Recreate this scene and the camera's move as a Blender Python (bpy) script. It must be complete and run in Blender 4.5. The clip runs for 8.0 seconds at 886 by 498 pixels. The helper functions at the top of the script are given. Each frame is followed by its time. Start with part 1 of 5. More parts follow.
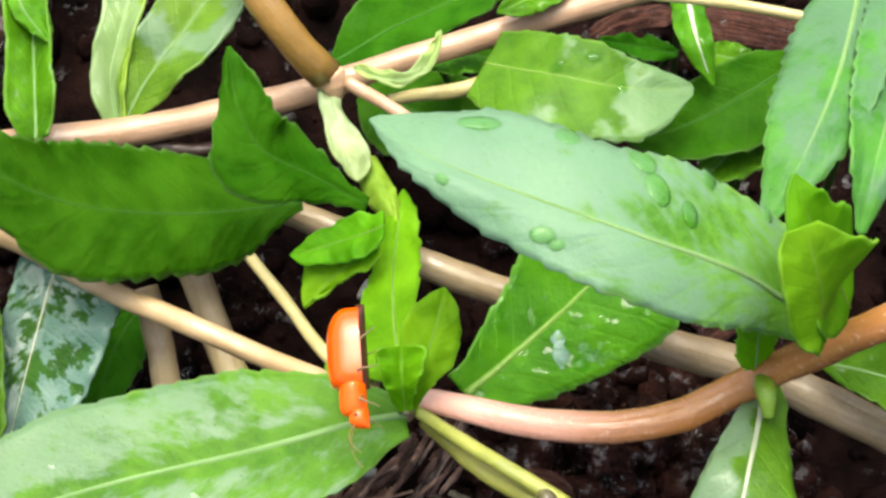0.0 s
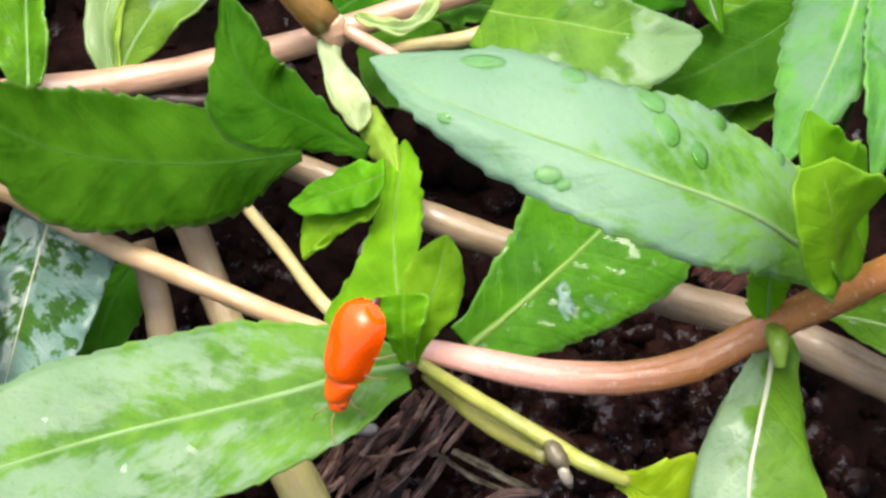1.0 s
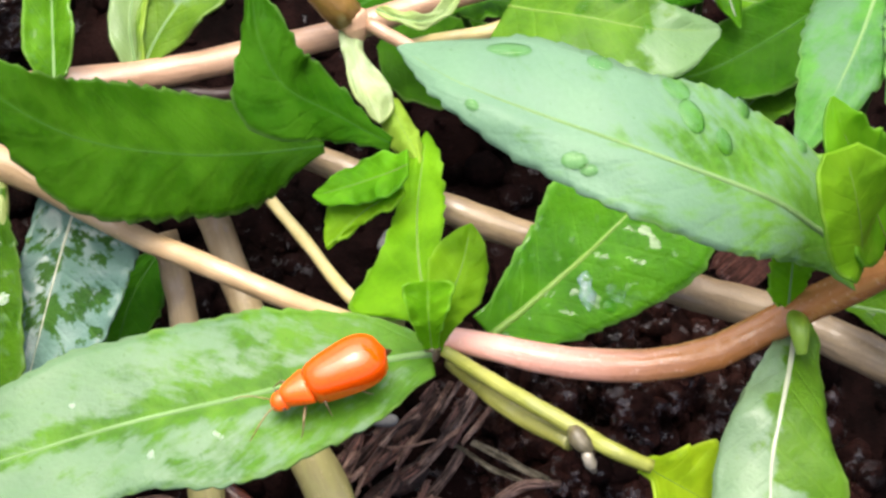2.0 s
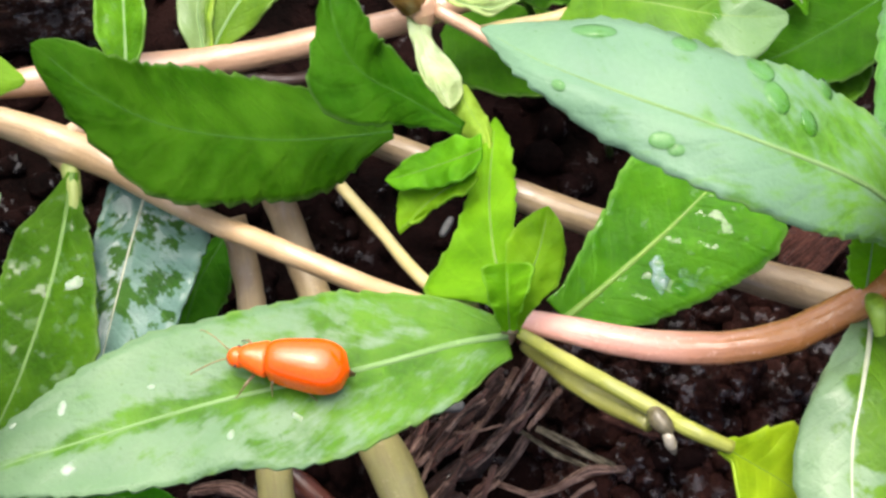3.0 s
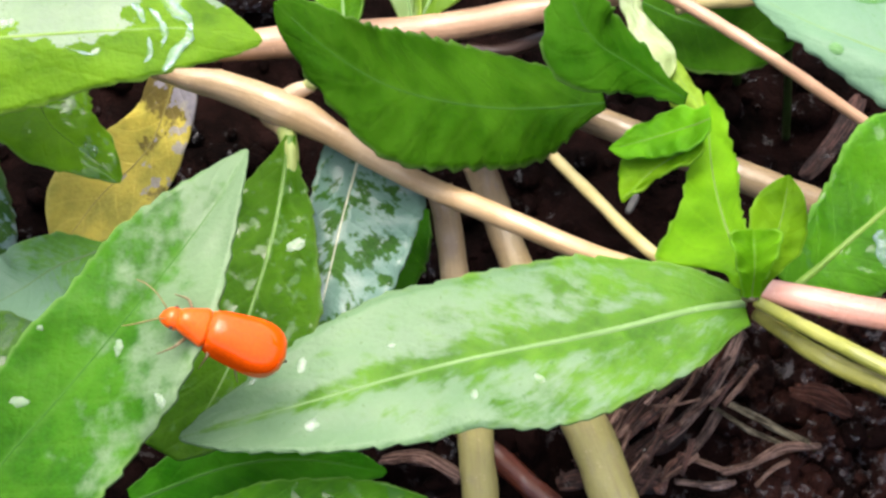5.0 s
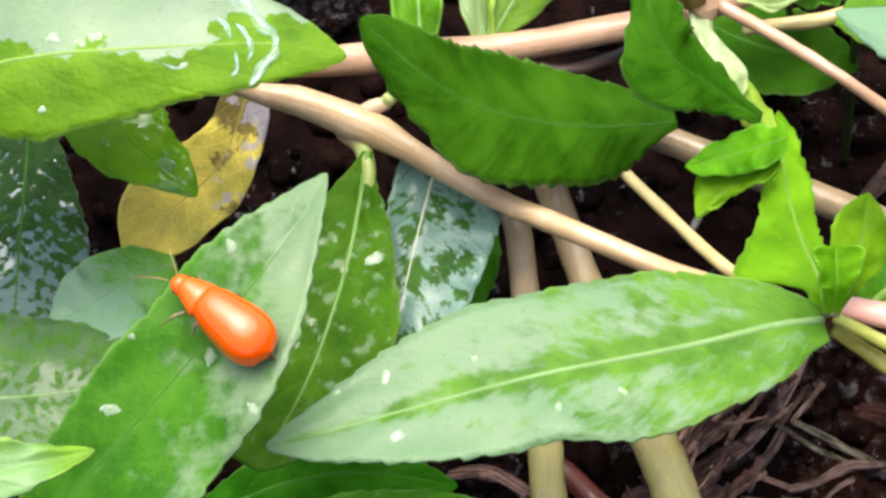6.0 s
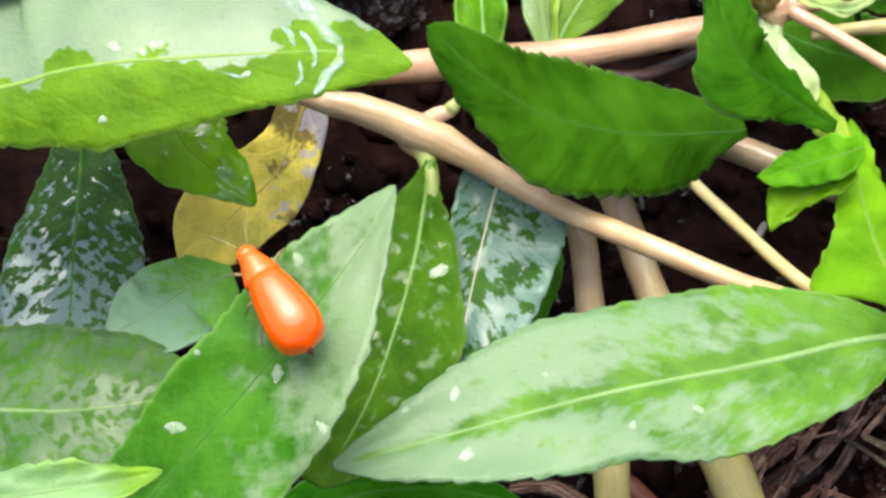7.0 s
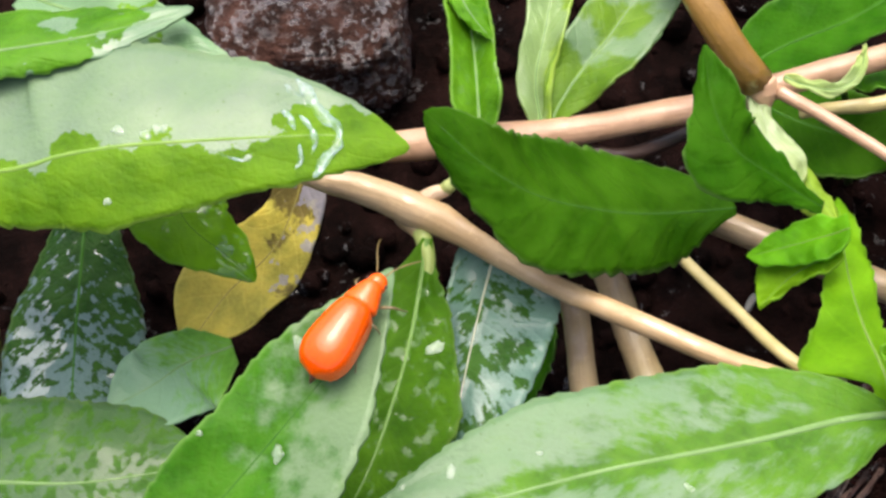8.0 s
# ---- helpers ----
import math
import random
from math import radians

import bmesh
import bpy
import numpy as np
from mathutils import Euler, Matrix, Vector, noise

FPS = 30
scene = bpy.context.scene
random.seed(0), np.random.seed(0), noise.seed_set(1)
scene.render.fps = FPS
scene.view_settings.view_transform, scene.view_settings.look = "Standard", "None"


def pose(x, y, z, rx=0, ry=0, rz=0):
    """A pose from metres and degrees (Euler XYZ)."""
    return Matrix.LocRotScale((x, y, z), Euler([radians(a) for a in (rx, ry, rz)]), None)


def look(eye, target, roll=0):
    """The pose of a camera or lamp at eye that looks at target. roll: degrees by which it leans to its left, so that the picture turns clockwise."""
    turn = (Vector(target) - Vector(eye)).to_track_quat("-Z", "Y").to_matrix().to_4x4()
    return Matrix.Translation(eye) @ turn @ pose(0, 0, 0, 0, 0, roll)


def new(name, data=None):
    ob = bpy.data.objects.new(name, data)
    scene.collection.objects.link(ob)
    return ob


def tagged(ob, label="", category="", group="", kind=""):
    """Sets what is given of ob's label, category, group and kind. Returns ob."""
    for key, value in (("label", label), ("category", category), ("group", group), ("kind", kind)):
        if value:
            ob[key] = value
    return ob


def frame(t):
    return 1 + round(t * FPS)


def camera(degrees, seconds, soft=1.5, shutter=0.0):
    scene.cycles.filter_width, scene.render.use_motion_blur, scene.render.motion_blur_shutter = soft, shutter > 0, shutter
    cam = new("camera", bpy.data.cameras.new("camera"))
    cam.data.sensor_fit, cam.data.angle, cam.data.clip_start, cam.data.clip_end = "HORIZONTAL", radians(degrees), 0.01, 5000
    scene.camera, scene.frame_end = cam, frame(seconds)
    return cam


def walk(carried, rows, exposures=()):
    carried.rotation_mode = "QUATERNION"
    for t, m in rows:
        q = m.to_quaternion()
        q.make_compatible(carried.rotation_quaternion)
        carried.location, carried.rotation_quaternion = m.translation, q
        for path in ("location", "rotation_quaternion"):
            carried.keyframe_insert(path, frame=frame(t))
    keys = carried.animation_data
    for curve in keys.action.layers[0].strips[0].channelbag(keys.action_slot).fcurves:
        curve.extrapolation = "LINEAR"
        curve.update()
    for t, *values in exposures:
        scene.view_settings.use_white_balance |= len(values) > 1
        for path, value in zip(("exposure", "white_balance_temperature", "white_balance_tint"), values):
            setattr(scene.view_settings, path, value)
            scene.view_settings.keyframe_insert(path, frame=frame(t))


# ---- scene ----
cam = camera(31.1, 8.0, soft=2.7)
PATH = [
    (0, (0.000503, -0.027307, 0.099798), (0.003842, 0.014511, 0.009023), -4.644),
    (0.5, (-0.000083, -0.028161, 0.098007), (0.002961, 0.013213, 0.007018), -5.022),
    (1, (0.000262, -0.028072, 0.097100), (0.003319, 0.012862, 0.005913), -4.996),
    (1.2, (-0.000198, -0.028025, 0.097310), (0.002644, 0.013064, 0.006185), -5.227),
    (2.3, (-0.001612, -0.029588, 0.097368), (0.001564, 0.012106, 0.006530), -4.767),
    (2.5, (-0.002299, -0.029546, 0.097182), (0.000824, 0.012076, 0.006309), -4.759),
    (3, (-0.004532, -0.029875, 0.097358), (-0.002080, 0.012051, 0.006604), -5.621),
    (3.5, (-0.006916, -0.030120, 0.096553), (-0.005464, 0.011690, 0.005724), -6.736),
    (4, (-0.009715, -0.029887, 0.096282), (-0.008277, 0.011837, 0.005414), -6.375),
    (4.5, (-0.014302, -0.030006, 0.096739), (-0.012506, 0.012391, 0.006189), -5.492),
    (4.7, (-0.015129, -0.030335, 0.096797), (-0.013059, 0.011923, 0.006189), -5.059),
    (5.8, (-0.021355, -0.030759, 0.097975), (-0.017899, 0.013407, 0.008324), -2.692),
    (6, (-0.021197, -0.031113, 0.097656), (-0.018498, 0.013119, 0.008011), -3.709),
    (6.5, (-0.022103, -0.030383, 0.097224), (-0.020533, 0.013727, 0.007492), -4.954),
    (7, (-0.023311, -0.029138, 0.096420), (-0.022144, 0.014949, 0.006671), -5.420),
    (7.5, (-0.024203, -0.028968, 0.097148), (-0.023677, 0.015843, 0.007752), -6.123),
    (7.8, (-0.022889, -0.027713, 0.098767), (-0.021315, 0.017605, 0.009639), -5.106),
    (8, (-0.023274, -0.028031, 0.099134), (-0.021368, 0.018118, 0.010440), -4.612),
]
walk(cam, [(t, look(eye, target, roll)) for t, eye, target, roll in PATH], [(0, 1.55, 6700, 0), (0.4, 1.57, 6500, 10), (4.5, 1.57, 6500, 10), (6.0, 1.58, 6500, 8.5), (6.5, 1.58, 6500, 5), (7.5, 1.58, 6500, 5.5), (8, 1.34, 6600, 10)])

# ---- light: bright overcast sky, broad soft sun ----
world = bpy.data.worlds.new("overcast_sky")
scene.world = world
world.use_nodes = True
wn, wl = world.node_tree.nodes, world.node_tree.links
sky = wn.new("ShaderNodeTexSky")
sky.sky_type, sky.sun_disc = "NISHITA", False
SUN_ELEVATION, SUN_ROTATION = radians(74), radians(0)
sky.sun_elevation, sky.sun_rotation = SUN_ELEVATION, SUN_ROTATION
sky.dust_density, sky.air_density, sky.ozone_density = 6.0, 0.4, 0.5
wl.new(sky.outputs[0], wn["Background"].inputs[0])
wn["Background"].inputs[1].default_value = 0.18
sun = new("sun", bpy.data.lights.new("sun", "SUN"))
sun.data.energy, sun.data.angle, sun.data.color = 0.82, radians(68), (0.96, 1.0, 0.93)
sun_way = Vector((math.sin(SUN_ROTATION) * math.cos(SUN_ELEVATION), math.cos(SUN_ROTATION) * math.cos(SUN_ELEVATION), math.sin(SUN_ELEVATION)))
sun.matrix_world = look(sun_way, (0, 0, 0))

MM = 0.001


# ---- materials ----
class Nodes:
    """A short way to write a node material."""

    def __init__(self, name):
        self.mat = bpy.data.materials.new(name)
        self.mat.use_nodes = True
        self.tree = self.mat.node_tree
        self.bsdf = self.tree.nodes["Principled BSDF"]
        self.out = self.tree.nodes["Material Output"]

    def add(self, kind, **inputs):
        node = self.tree.nodes.new("ShaderNode" + kind)
        for key, value in inputs.items():
            self.put(node, key.replace("_", " "), value)
        return node

    def put(self, node, key, value):
        socket = node.inputs[int(key)] if key.isdigit() else node.inputs[key]
        if isinstance(value, bpy.types.NodeSocket):
            self.tree.links.new(value, socket)
        else:
            socket.default_value = value

    def math(self, op, a, b=0.0, c=0.0):
        node = self.tree.nodes.new("ShaderNodeMath")
        node.operation = op
        for n, value in enumerate((a, b, c)):
            self.put(node, str(n), value)
        return node.outputs[0]

    def ramp(self, value, low, high, to_low=0.0, to_high=1.0):
        node = self.add("MapRange", Value=value)
        node.interpolation_type = "SMOOTHSTEP"
        for key, v in (("From Min", low), ("From Max", high), ("To Min", to_low), ("To Max", to_high)):
            node.inputs[key].default_value = v
        return node.outputs[0]

    def mix(self, fac, a, b):
        node = self.tree.nodes.new("ShaderNodeMix")
        node.data_type = "RGBA"
        self.put(node, "0", fac)
        for n, value in ((6, a), (7, b)):
            if isinstance(value, tuple) and len(value) == 3:
                value = (*value, 1.0)
            self.put(node, str(n), value)
        return node.outputs[2]

    def noise(self, scale, detail=3.0, rough=0.55, vector=None):
        node = self.add("TexNoise", Scale=scale, Detail=detail, Roughness=rough)
        self.put(node, "Vector", vector if vector is not None else self.add("TexCoord").outputs["Object"])
        return node.outputs["Fac"]

    def bump(self, height, distance, strength=1.0, normal=None):
        node = self.add("Bump", Height=height, Distance=distance, Strength=strength)
        if normal is not None:
            self.put(node, "Normal", normal)
        return node.outputs[0]

    def finish(self, **inputs):
        for key, value in inputs.items():
            if isinstance(value, tuple) and len(value) == 3 and key in ("Base_Color",):
                value = (*value, 1.0)
            self.put(self.bsdf, key.replace("_", " "), value)
        return self.mat


def leaf_material(name, colour, dry=0.42, wet=0.12, wet_share=0.45, veins=9.0, glow=0.25, coat=0.0, film_rough=0.1, film_soft=0.03, film_size=210.0, film_ior=1.5, spec=0.5, rot=0.0, rot_base=0.0, film_side=0.0, film_tip=0.0, film_rib=0.0, film_end=0.0, streaks=0.0, relief_size=0.00022, pale_sheen=None, pale_share=0.6):
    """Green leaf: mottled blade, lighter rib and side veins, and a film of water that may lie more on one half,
    towards the tip, or away from the rib; a pale tone there paints its sky sheen, or a cream leaf's own colour."""
    n = Nodes(name)
    uv = n.add("SeparateXYZ", Vector=n.add("TexCoord").outputs["UV"])
    across = n.math("ABSOLUTE", n.math("MULTIPLY_ADD", uv.outputs[0], 2.0, -1.0))
    wander = n.noise(260.0, 2.0)
    chevron = n.math("FRACT", n.math("ADD", n.math("MULTIPLY_ADD", uv.outputs[1], veins, n.math("MULTIPLY", across, -1.7)), n.math("MULTIPLY", wander, 0.5)))
    vein = n.ramp(n.math("ABSOLUTE", n.math("SUBTRACT", chevron, 0.5)), 0.0, 0.13, 1.0, 0.0)
    rib = n.ramp(across, 0.02, 0.09, 1.0, 0.0)
    blotch = n.noise(330.0, 4.0, 0.6)
    grain = n.noise(3600.0, 3.0, 0.6)
    chance = n.add("ObjectInfo").outputs["Random"]
    dark = tuple(v * 0.62 for v in colour)
    light = (colour[0] * 1.5 + 0.01, colour[1] * 1.3, colour[2] * 1.25 + 0.004)
    tone = n.mix(n.ramp(blotch, 0.3, 0.72), dark, light)
    tone = n.mix(n.math("MULTIPLY", n.ramp(grain, 0.35, 0.75), 0.35), tone, tuple(v * 1.35 for v in colour))
    tone = n.mix(n.math("MULTIPLY", vein, 0.16), tone, (colour[0] * 1.7 + 0.02, colour[1] * 1.45, colour[2] * 1.6 + 0.01))
    tone = n.mix(n.math("MULTIPLY", rib, 0.12), tone, (colour[0] * 1.9 + 0.05, colour[1] * 1.5 + 0.05, colour[2] * 2 + 0.03))
    tone = n.mix(n.ramp(across, 0.93, 0.99, 0.0, 0.45), tone, (colour[0] * 1.5 + 0.1, colour[1] * 1.3 + 0.1, colour[2] + 0.06))
    if rot:
        tone = n.mix(n.math("MULTIPLY", n.ramp(n.math("MULTIPLY_ADD", n.math("SUBTRACT", 0.45, uv.outputs[1]), rot_base, n.noise(420.0, 5.0, 0.65)), 0.57, 0.63), rot), tone, (0.05, 0.03, 0.012))
    pools = n.noise(film_size, 5.0, 0.55)
    if streaks:
        lane = n.math("ADD", n.math("MULTIPLY_ADD", uv.outputs[1], veins, n.math("MULTIPLY", across, -1.7)), wander)
        between = n.add("CombineXYZ", X=n.math("MULTIPLY", uv.outputs[0], 7.0), Y=n.math("MULTIPLY", lane, 2.2), Z=n.math("MULTIPLY", chance, 9.0))
        pools = n.math("ADD", n.math("MULTIPLY", pools, 1.0 - streaks), n.math("MULTIPLY", n.noise(1.3, 5.0, 0.6, between.outputs[0]), streaks))
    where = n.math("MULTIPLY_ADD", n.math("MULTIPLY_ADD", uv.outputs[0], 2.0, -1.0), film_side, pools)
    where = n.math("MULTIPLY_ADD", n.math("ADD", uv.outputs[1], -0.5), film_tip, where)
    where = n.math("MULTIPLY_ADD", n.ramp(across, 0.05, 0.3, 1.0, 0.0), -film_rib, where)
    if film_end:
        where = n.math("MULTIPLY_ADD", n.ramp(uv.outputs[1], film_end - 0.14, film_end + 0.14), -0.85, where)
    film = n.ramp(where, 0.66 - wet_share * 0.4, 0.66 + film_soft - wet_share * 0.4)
    # sky glare on the filmed parts is mixed into the base colour here
    if pale_sheen:
        pale_sheen = (pale_sheen[0] * 0.97, pale_sheen[1], pale_sheen[2] * 0.86)
        pale_tone = n.mix(n.math("MULTIPLY", n.ramp(grain, 0.3, 0.7), 0.3), pale_sheen, tuple(v * 0.75 for v in pale_sheen))
        tone = n.mix(n.math("MULTIPLY", film, pale_share), tone, pale_tone)
    tone = n.mix(n.ramp(n.noise(2300.0, 2.0), 0.69, 0.74, 0.0, 0.4), tone, tuple(v * 0.45 for v in colour))
    hue = n.add("HueSaturation", Color=tone)
    n.put(hue, "Hue", n.math("MULTIPLY_ADD", chance, 0.02, 0.49))
    n.put(hue, "Value", n.math("MULTIPLY_ADD", chance, 0.3, 0.86))
    rough = n.math("ADD", n.math("MULTIPLY", film, wet - dry), n.math("MULTIPLY_ADD", grain, 0.14, dry - 0.07))
    relief = n.math("ADD", n.math("MULTIPLY", vein, -0.1), n.math("ADD", n.math("MULTIPLY", blotch, 1.6), n.math("MULTIPLY", grain, 0.35)))
    normal = n.bump(relief, relief_size, 0.8)
    n.finish(Base_Color=hue.outputs[0], Roughness=rough, Normal=normal, IOR=1.5, Coat_Weight=n.math("MULTIPLY", film, coat), Coat_Roughness=film_rough, Coat_IOR=film_ior, Specular_IOR_Level=spec)
    thin = n.add("BsdfTranslucent", Color=(*(min(1.0, v * 2.2) for v in (colour[0] * 1.2 + 0.01, colour[1], colour[2])), 1.0), Normal=normal)
    blend = n.add("MixShader", Fac=glow)
    n.tree.links.new(n.bsdf.outputs[0], blend.inputs[1])
    n.tree.links.new(thin.outputs[0], blend.inputs[2])
    n.tree.links.new(blend.outputs[0], n.out.inputs[0])
    return n.mat


def stem_material(name, colour, second, rough=0.35, streak=0.6, far=None, damp=0.8):
    """Stem skin: long streaks, blotches of a second tone, small pores, damp."""
    n = Nodes(name)
    uv = n.add("TexCoord").outputs["UV"]
    stretch = n.add("Mapping", Vector=uv)
    stretch.inputs["Scale"].default_value = (15.0, 4.0, 1.0)
    lines = n.noise(1.6, 3.0, 0.6, stretch.outputs[0])
    blotch = n.noise(300.0, 3.0)
    pores = n.noise(3000.0, 2.0)
    tone = n.mix(n.ramp(blotch, 0.35, 0.65), colour, second)
    if far:
        tone = n.mix(n.ramp(n.add("SeparateXYZ", Vector=uv).outputs[1], 0.2, 0.7), tone, far)
    tone = n.mix(n.math("MULTIPLY", n.ramp(lines, 0.4, 0.75), streak), tone, tuple(v * 0.6 for v in second))
    tone = n.mix(n.math("MULTIPLY", n.ramp(pores, 0.6, 0.8), 0.35), tone, tuple(min(0.9, v * 1.6) for v in colour))
    height = n.math("ADD", n.math("MULTIPLY", lines, 0.3), n.math("ADD", n.math("MULTIPLY", blotch, 0.8), n.math("MULTIPLY", pores, 0.3)))
    return n.finish(Base_Color=tone, Roughness=n.math("MULTIPLY_ADD", blotch, 0.25, rough - 0.12), Normal=n.bump(height, 0.00017, 0.8), Coat_Weight=n.ramp(n.noise(520.0, 5.0, 0.65), 0.5, 0.57, 0.0, damp), Coat_Roughness=0.09, Coat_IOR=1.6)


def soil_material(name, colour, second, rough=0.5, scale=900.0, gloss=0.15, wet=0.6, puddles=0.61, spread=0.43, fibre=False):
    """Wet crumbly soil or bark: two tones, rough relief, damp glints."""
    n = Nodes(name)
    coarse = n.noise(scale * 0.25, 5.0, 0.65)
    fine = n.noise(scale * 2.5, 4.0, 0.7)
    if fibre:
        along = n.add("Mapping", Vector=n.add("TexCoord").outputs["UV"])
        along.inputs["Scale"].default_value = (7.0, 0.45, 1.0)
        coarse = n.math("MULTIPLY_ADD", coarse, 0.35, n.math("MULTIPLY", n.noise(1.0, 4.0, 0.65, along.outputs[0]), 0.65))
    tone = n.mix(n.ramp(coarse, 0.42, 0.62) if fibre else n.ramp(coarse, 0.35, 0.68), colour, second)
    tone = n.mix(n.math("MULTIPLY", n.ramp(fine, 0.55, 0.8), 0.5), tone, tuple(v * 1.8 for v in second))
    puddle = n.ramp(n.noise(scale * 1.05, 4.0, 0.65), puddles, puddles + 0.05)
    puddle = n.math("MULTIPLY", puddle, n.ramp(n.noise(scale * 0.16, 2.0), spread, spread + 0.14))
    damp = n.math("MULTIPLY_ADD", puddle, -0.55, rough + 0.2)
    height = n.math("ADD", coarse, n.math("MULTIPLY", fine, 0.45))
    shine = n.math("MULTIPLY_ADD", puddle, wet, gloss)
    return n.finish(Base_Color=tone, Roughness=damp, Normal=n.bump(height, 0.0008, 1.0), Specular_IOR_Level=shine)


def plain_material(name, colour, rough=0.4, metal=0.0, grain=2500.0, amount=0.25, **inputs):
    n = Nodes(name)
    g = n.noise(grain, 3.0)
    tone = n.mix(n.ramp(g, 0.3, 0.7), tuple(v * (1 - amount) for v in colour), tuple(min(1.0, v * (1 + amount)) for v in colour))
    return n.finish(Base_Color=tone, Roughness=rough, Metallic=metal, Normal=n.bump(g, 0.00004, 0.5), **inputs)


LEAF = leaf_material("leaf_green", (0.052, 0.185, 0.001), dry=0.55, wet=0.45, wet_share=0.23, coat=0.7, spec=0.14, film_size=1200.0)
# pale blotches towards the tip stand for shine on the wet leaf
LEAF_BLOTCH = leaf_material("leaf_blotched_green", (0.058, 0.165, 0.001), dry=0.55, wet=0.45, wet_share=0.46, coat=0.3, spec=0.25, film_size=300.0, film_tip=0.5, film_soft=0.1, pale_sheen=(0.16, 0.26, 0.14), pale_share=0.75)
LEAF_MID = leaf_material("leaf_mid_green", (0.08, 0.25, 0.003), dry=0.6, wet=0.5, wet_share=0.2, spec=0.1, glow=0.45, relief_size=0.00013)
LEAF_KNOT = leaf_material("leaf_deep_green", (0.031, 0.128, 0.001), dry=0.6, wet=0.5, wet_share=0.3, spec=0.08, coat=0.5, film_size=1000.0, film_soft=0.12, pale_sheen=(0.1, 0.21, 0.075), pale_share=0.5)
# pale tone towards the tip is sky sheen painted into the colour
LEAF_PALE = leaf_material("leaf_damp_painted_sheen", (0.045, 0.13, 0.003), dry=0.5, wet=0.44, wet_share=0.8, glow=0.14, spec=0.16, coat=0.2, film_rough=0.3, film_soft=0.2, film_size=620.0, streaks=0.45, film_tip=0.36, film_rib=0.2, pale_sheen=(0.118, 0.185, 0.122), pale_share=0.78)
LEAF_TIP = leaf_material("leaf_green_tip", (0.075, 0.2, 0.004), dry=0.5, wet=0.42, wet_share=0.55, spec=0.3, coat=0.3, film_rough=0.25, film_soft=0.1, film_size=300.0, film_tip=0.3, pale_sheen=(0.17, 0.28, 0.18), pale_share=0.75)
# pale bluish tone covering most of this leaf paints in the sky's reflection
LEAF_MINT = leaf_material("leaf_mint_green", (0.08, 0.23, 0.02), dry=0.5, wet=0.42, wet_share=0.82, glow=0.12, spec=0.16, coat=0.08, film_rough=0.32, film_soft=0.2, film_size=330.0, streaks=0.4, film_tip=0.42, relief_size=0.00014, pale_sheen=(0.138, 0.232, 0.185), pale_share=0.85)
# same painted sky sheen, in a duller tone
LEAF_DULL = leaf_material("leaf_dull_mint", (0.045, 0.16, 0.02), dry=0.5, wet=0.42, wet_share=0.74, glow=0.12, spec=0.14, coat=0.08, film_rough=0.32, film_soft=0.2, film_size=420.0, streaks=0.3, film_tip=-0.2, relief_size=0.00014, pale_sheen=(0.085, 0.16, 0.098), pale_share=0.85)
# sheen on the tip and one half is coloured in, not reflected
LEAF_MINT2 = leaf_material("leaf_soft_green", (0.025, 0.102, 0.001), dry=0.52, wet=0.44, wet_share=0.55, glow=0.14, spec=0.12, coat=0.25, film_rough=0.3, film_soft=0.32, film_size=700.0, film_tip=0.85, film_side=-0.2, film_rib=0.1, relief_size=0.00016, pale_sheen=(0.138, 0.195, 0.122), pale_share=0.8)
# pale half: glare of the wet side mixed into the colour
LEAF_WET = leaf_material("leaf_wet_green", (0.06, 0.19, 0.003), dry=0.5, wet=0.35, wet_share=0.48, spec=0.3, coat=0.35, film_rough=0.16, film_soft=0.1, film_size=500.0, film_side=-0.22, pale_sheen=(0.2, 0.31, 0.21), pale_share=0.8)
LEAF_SPECK = leaf_material("leaf_speckled_green", (0.035, 0.13, 0.008), dry=0.5, wet=0.35, wet_share=0.52, spec=0.15, coat=0.3, film_rough=0.18, film_soft=0.06, streaks=0.4, film_size=1300.0, pale_sheen=(0.065, 0.12, 0.072), pale_share=0.6)
# bluish streaks in the colour imitate sky mirrored on the wet blade
LEAF_GLOSS = leaf_material("leaf_dark_wet", (0.01, 0.065, 0.003), dry=0.55, wet=0.4, wet_share=0.4, film_tip=0.22, glow=0.1, spec=0.15, coat=1.0, film_rough=0.07, film_ior=1.6, film_size=1500.0, film_soft=0.04, streaks=0.5, relief_size=0.0004, pale_sheen=(0.17, 0.25, 0.32), pale_share=0.6)
# blue-green patches: more sky reflection put into the base colour
LEAF_BLUE = leaf_material("leaf_wet_painted_sky", (0.014, 0.08, 0.003), dry=0.55, wet=0.4, wet_share=0.54, glow=0.1, spec=0.15, coat=0.4, film_rough=0.08, film_ior=1.5, film_size=620.0, film_soft=0.06, streaks=0.35, relief_size=0.0003, pale_sheen=(0.145, 0.245, 0.25), pale_share=0.75)
LEAF_GLOSS2 = leaf_material("leaf_green_wet", (0.11, 0.33, 0.001), dry=0.55, wet=0.4, wet_share=0.36, glow=0.3, spec=0.15, coat=1.0, film_rough=0.06, film_ior=1.7, film_size=270.0, streaks=0.2, relief_size=0.00012)
# pale tone near the tip paints the shine of wet patches
LEAF_SHEEN = leaf_material("leaf_yellowish_wet", (0.05, 0.16, 0.001), dry=0.55, wet=0.4, wet_share=0.02, coat=0.6, spec=0.2, film_size=420.0, film_tip=0.6, film_side=-0.06, pale_sheen=(0.17, 0.25, 0.19), pale_share=0.75)
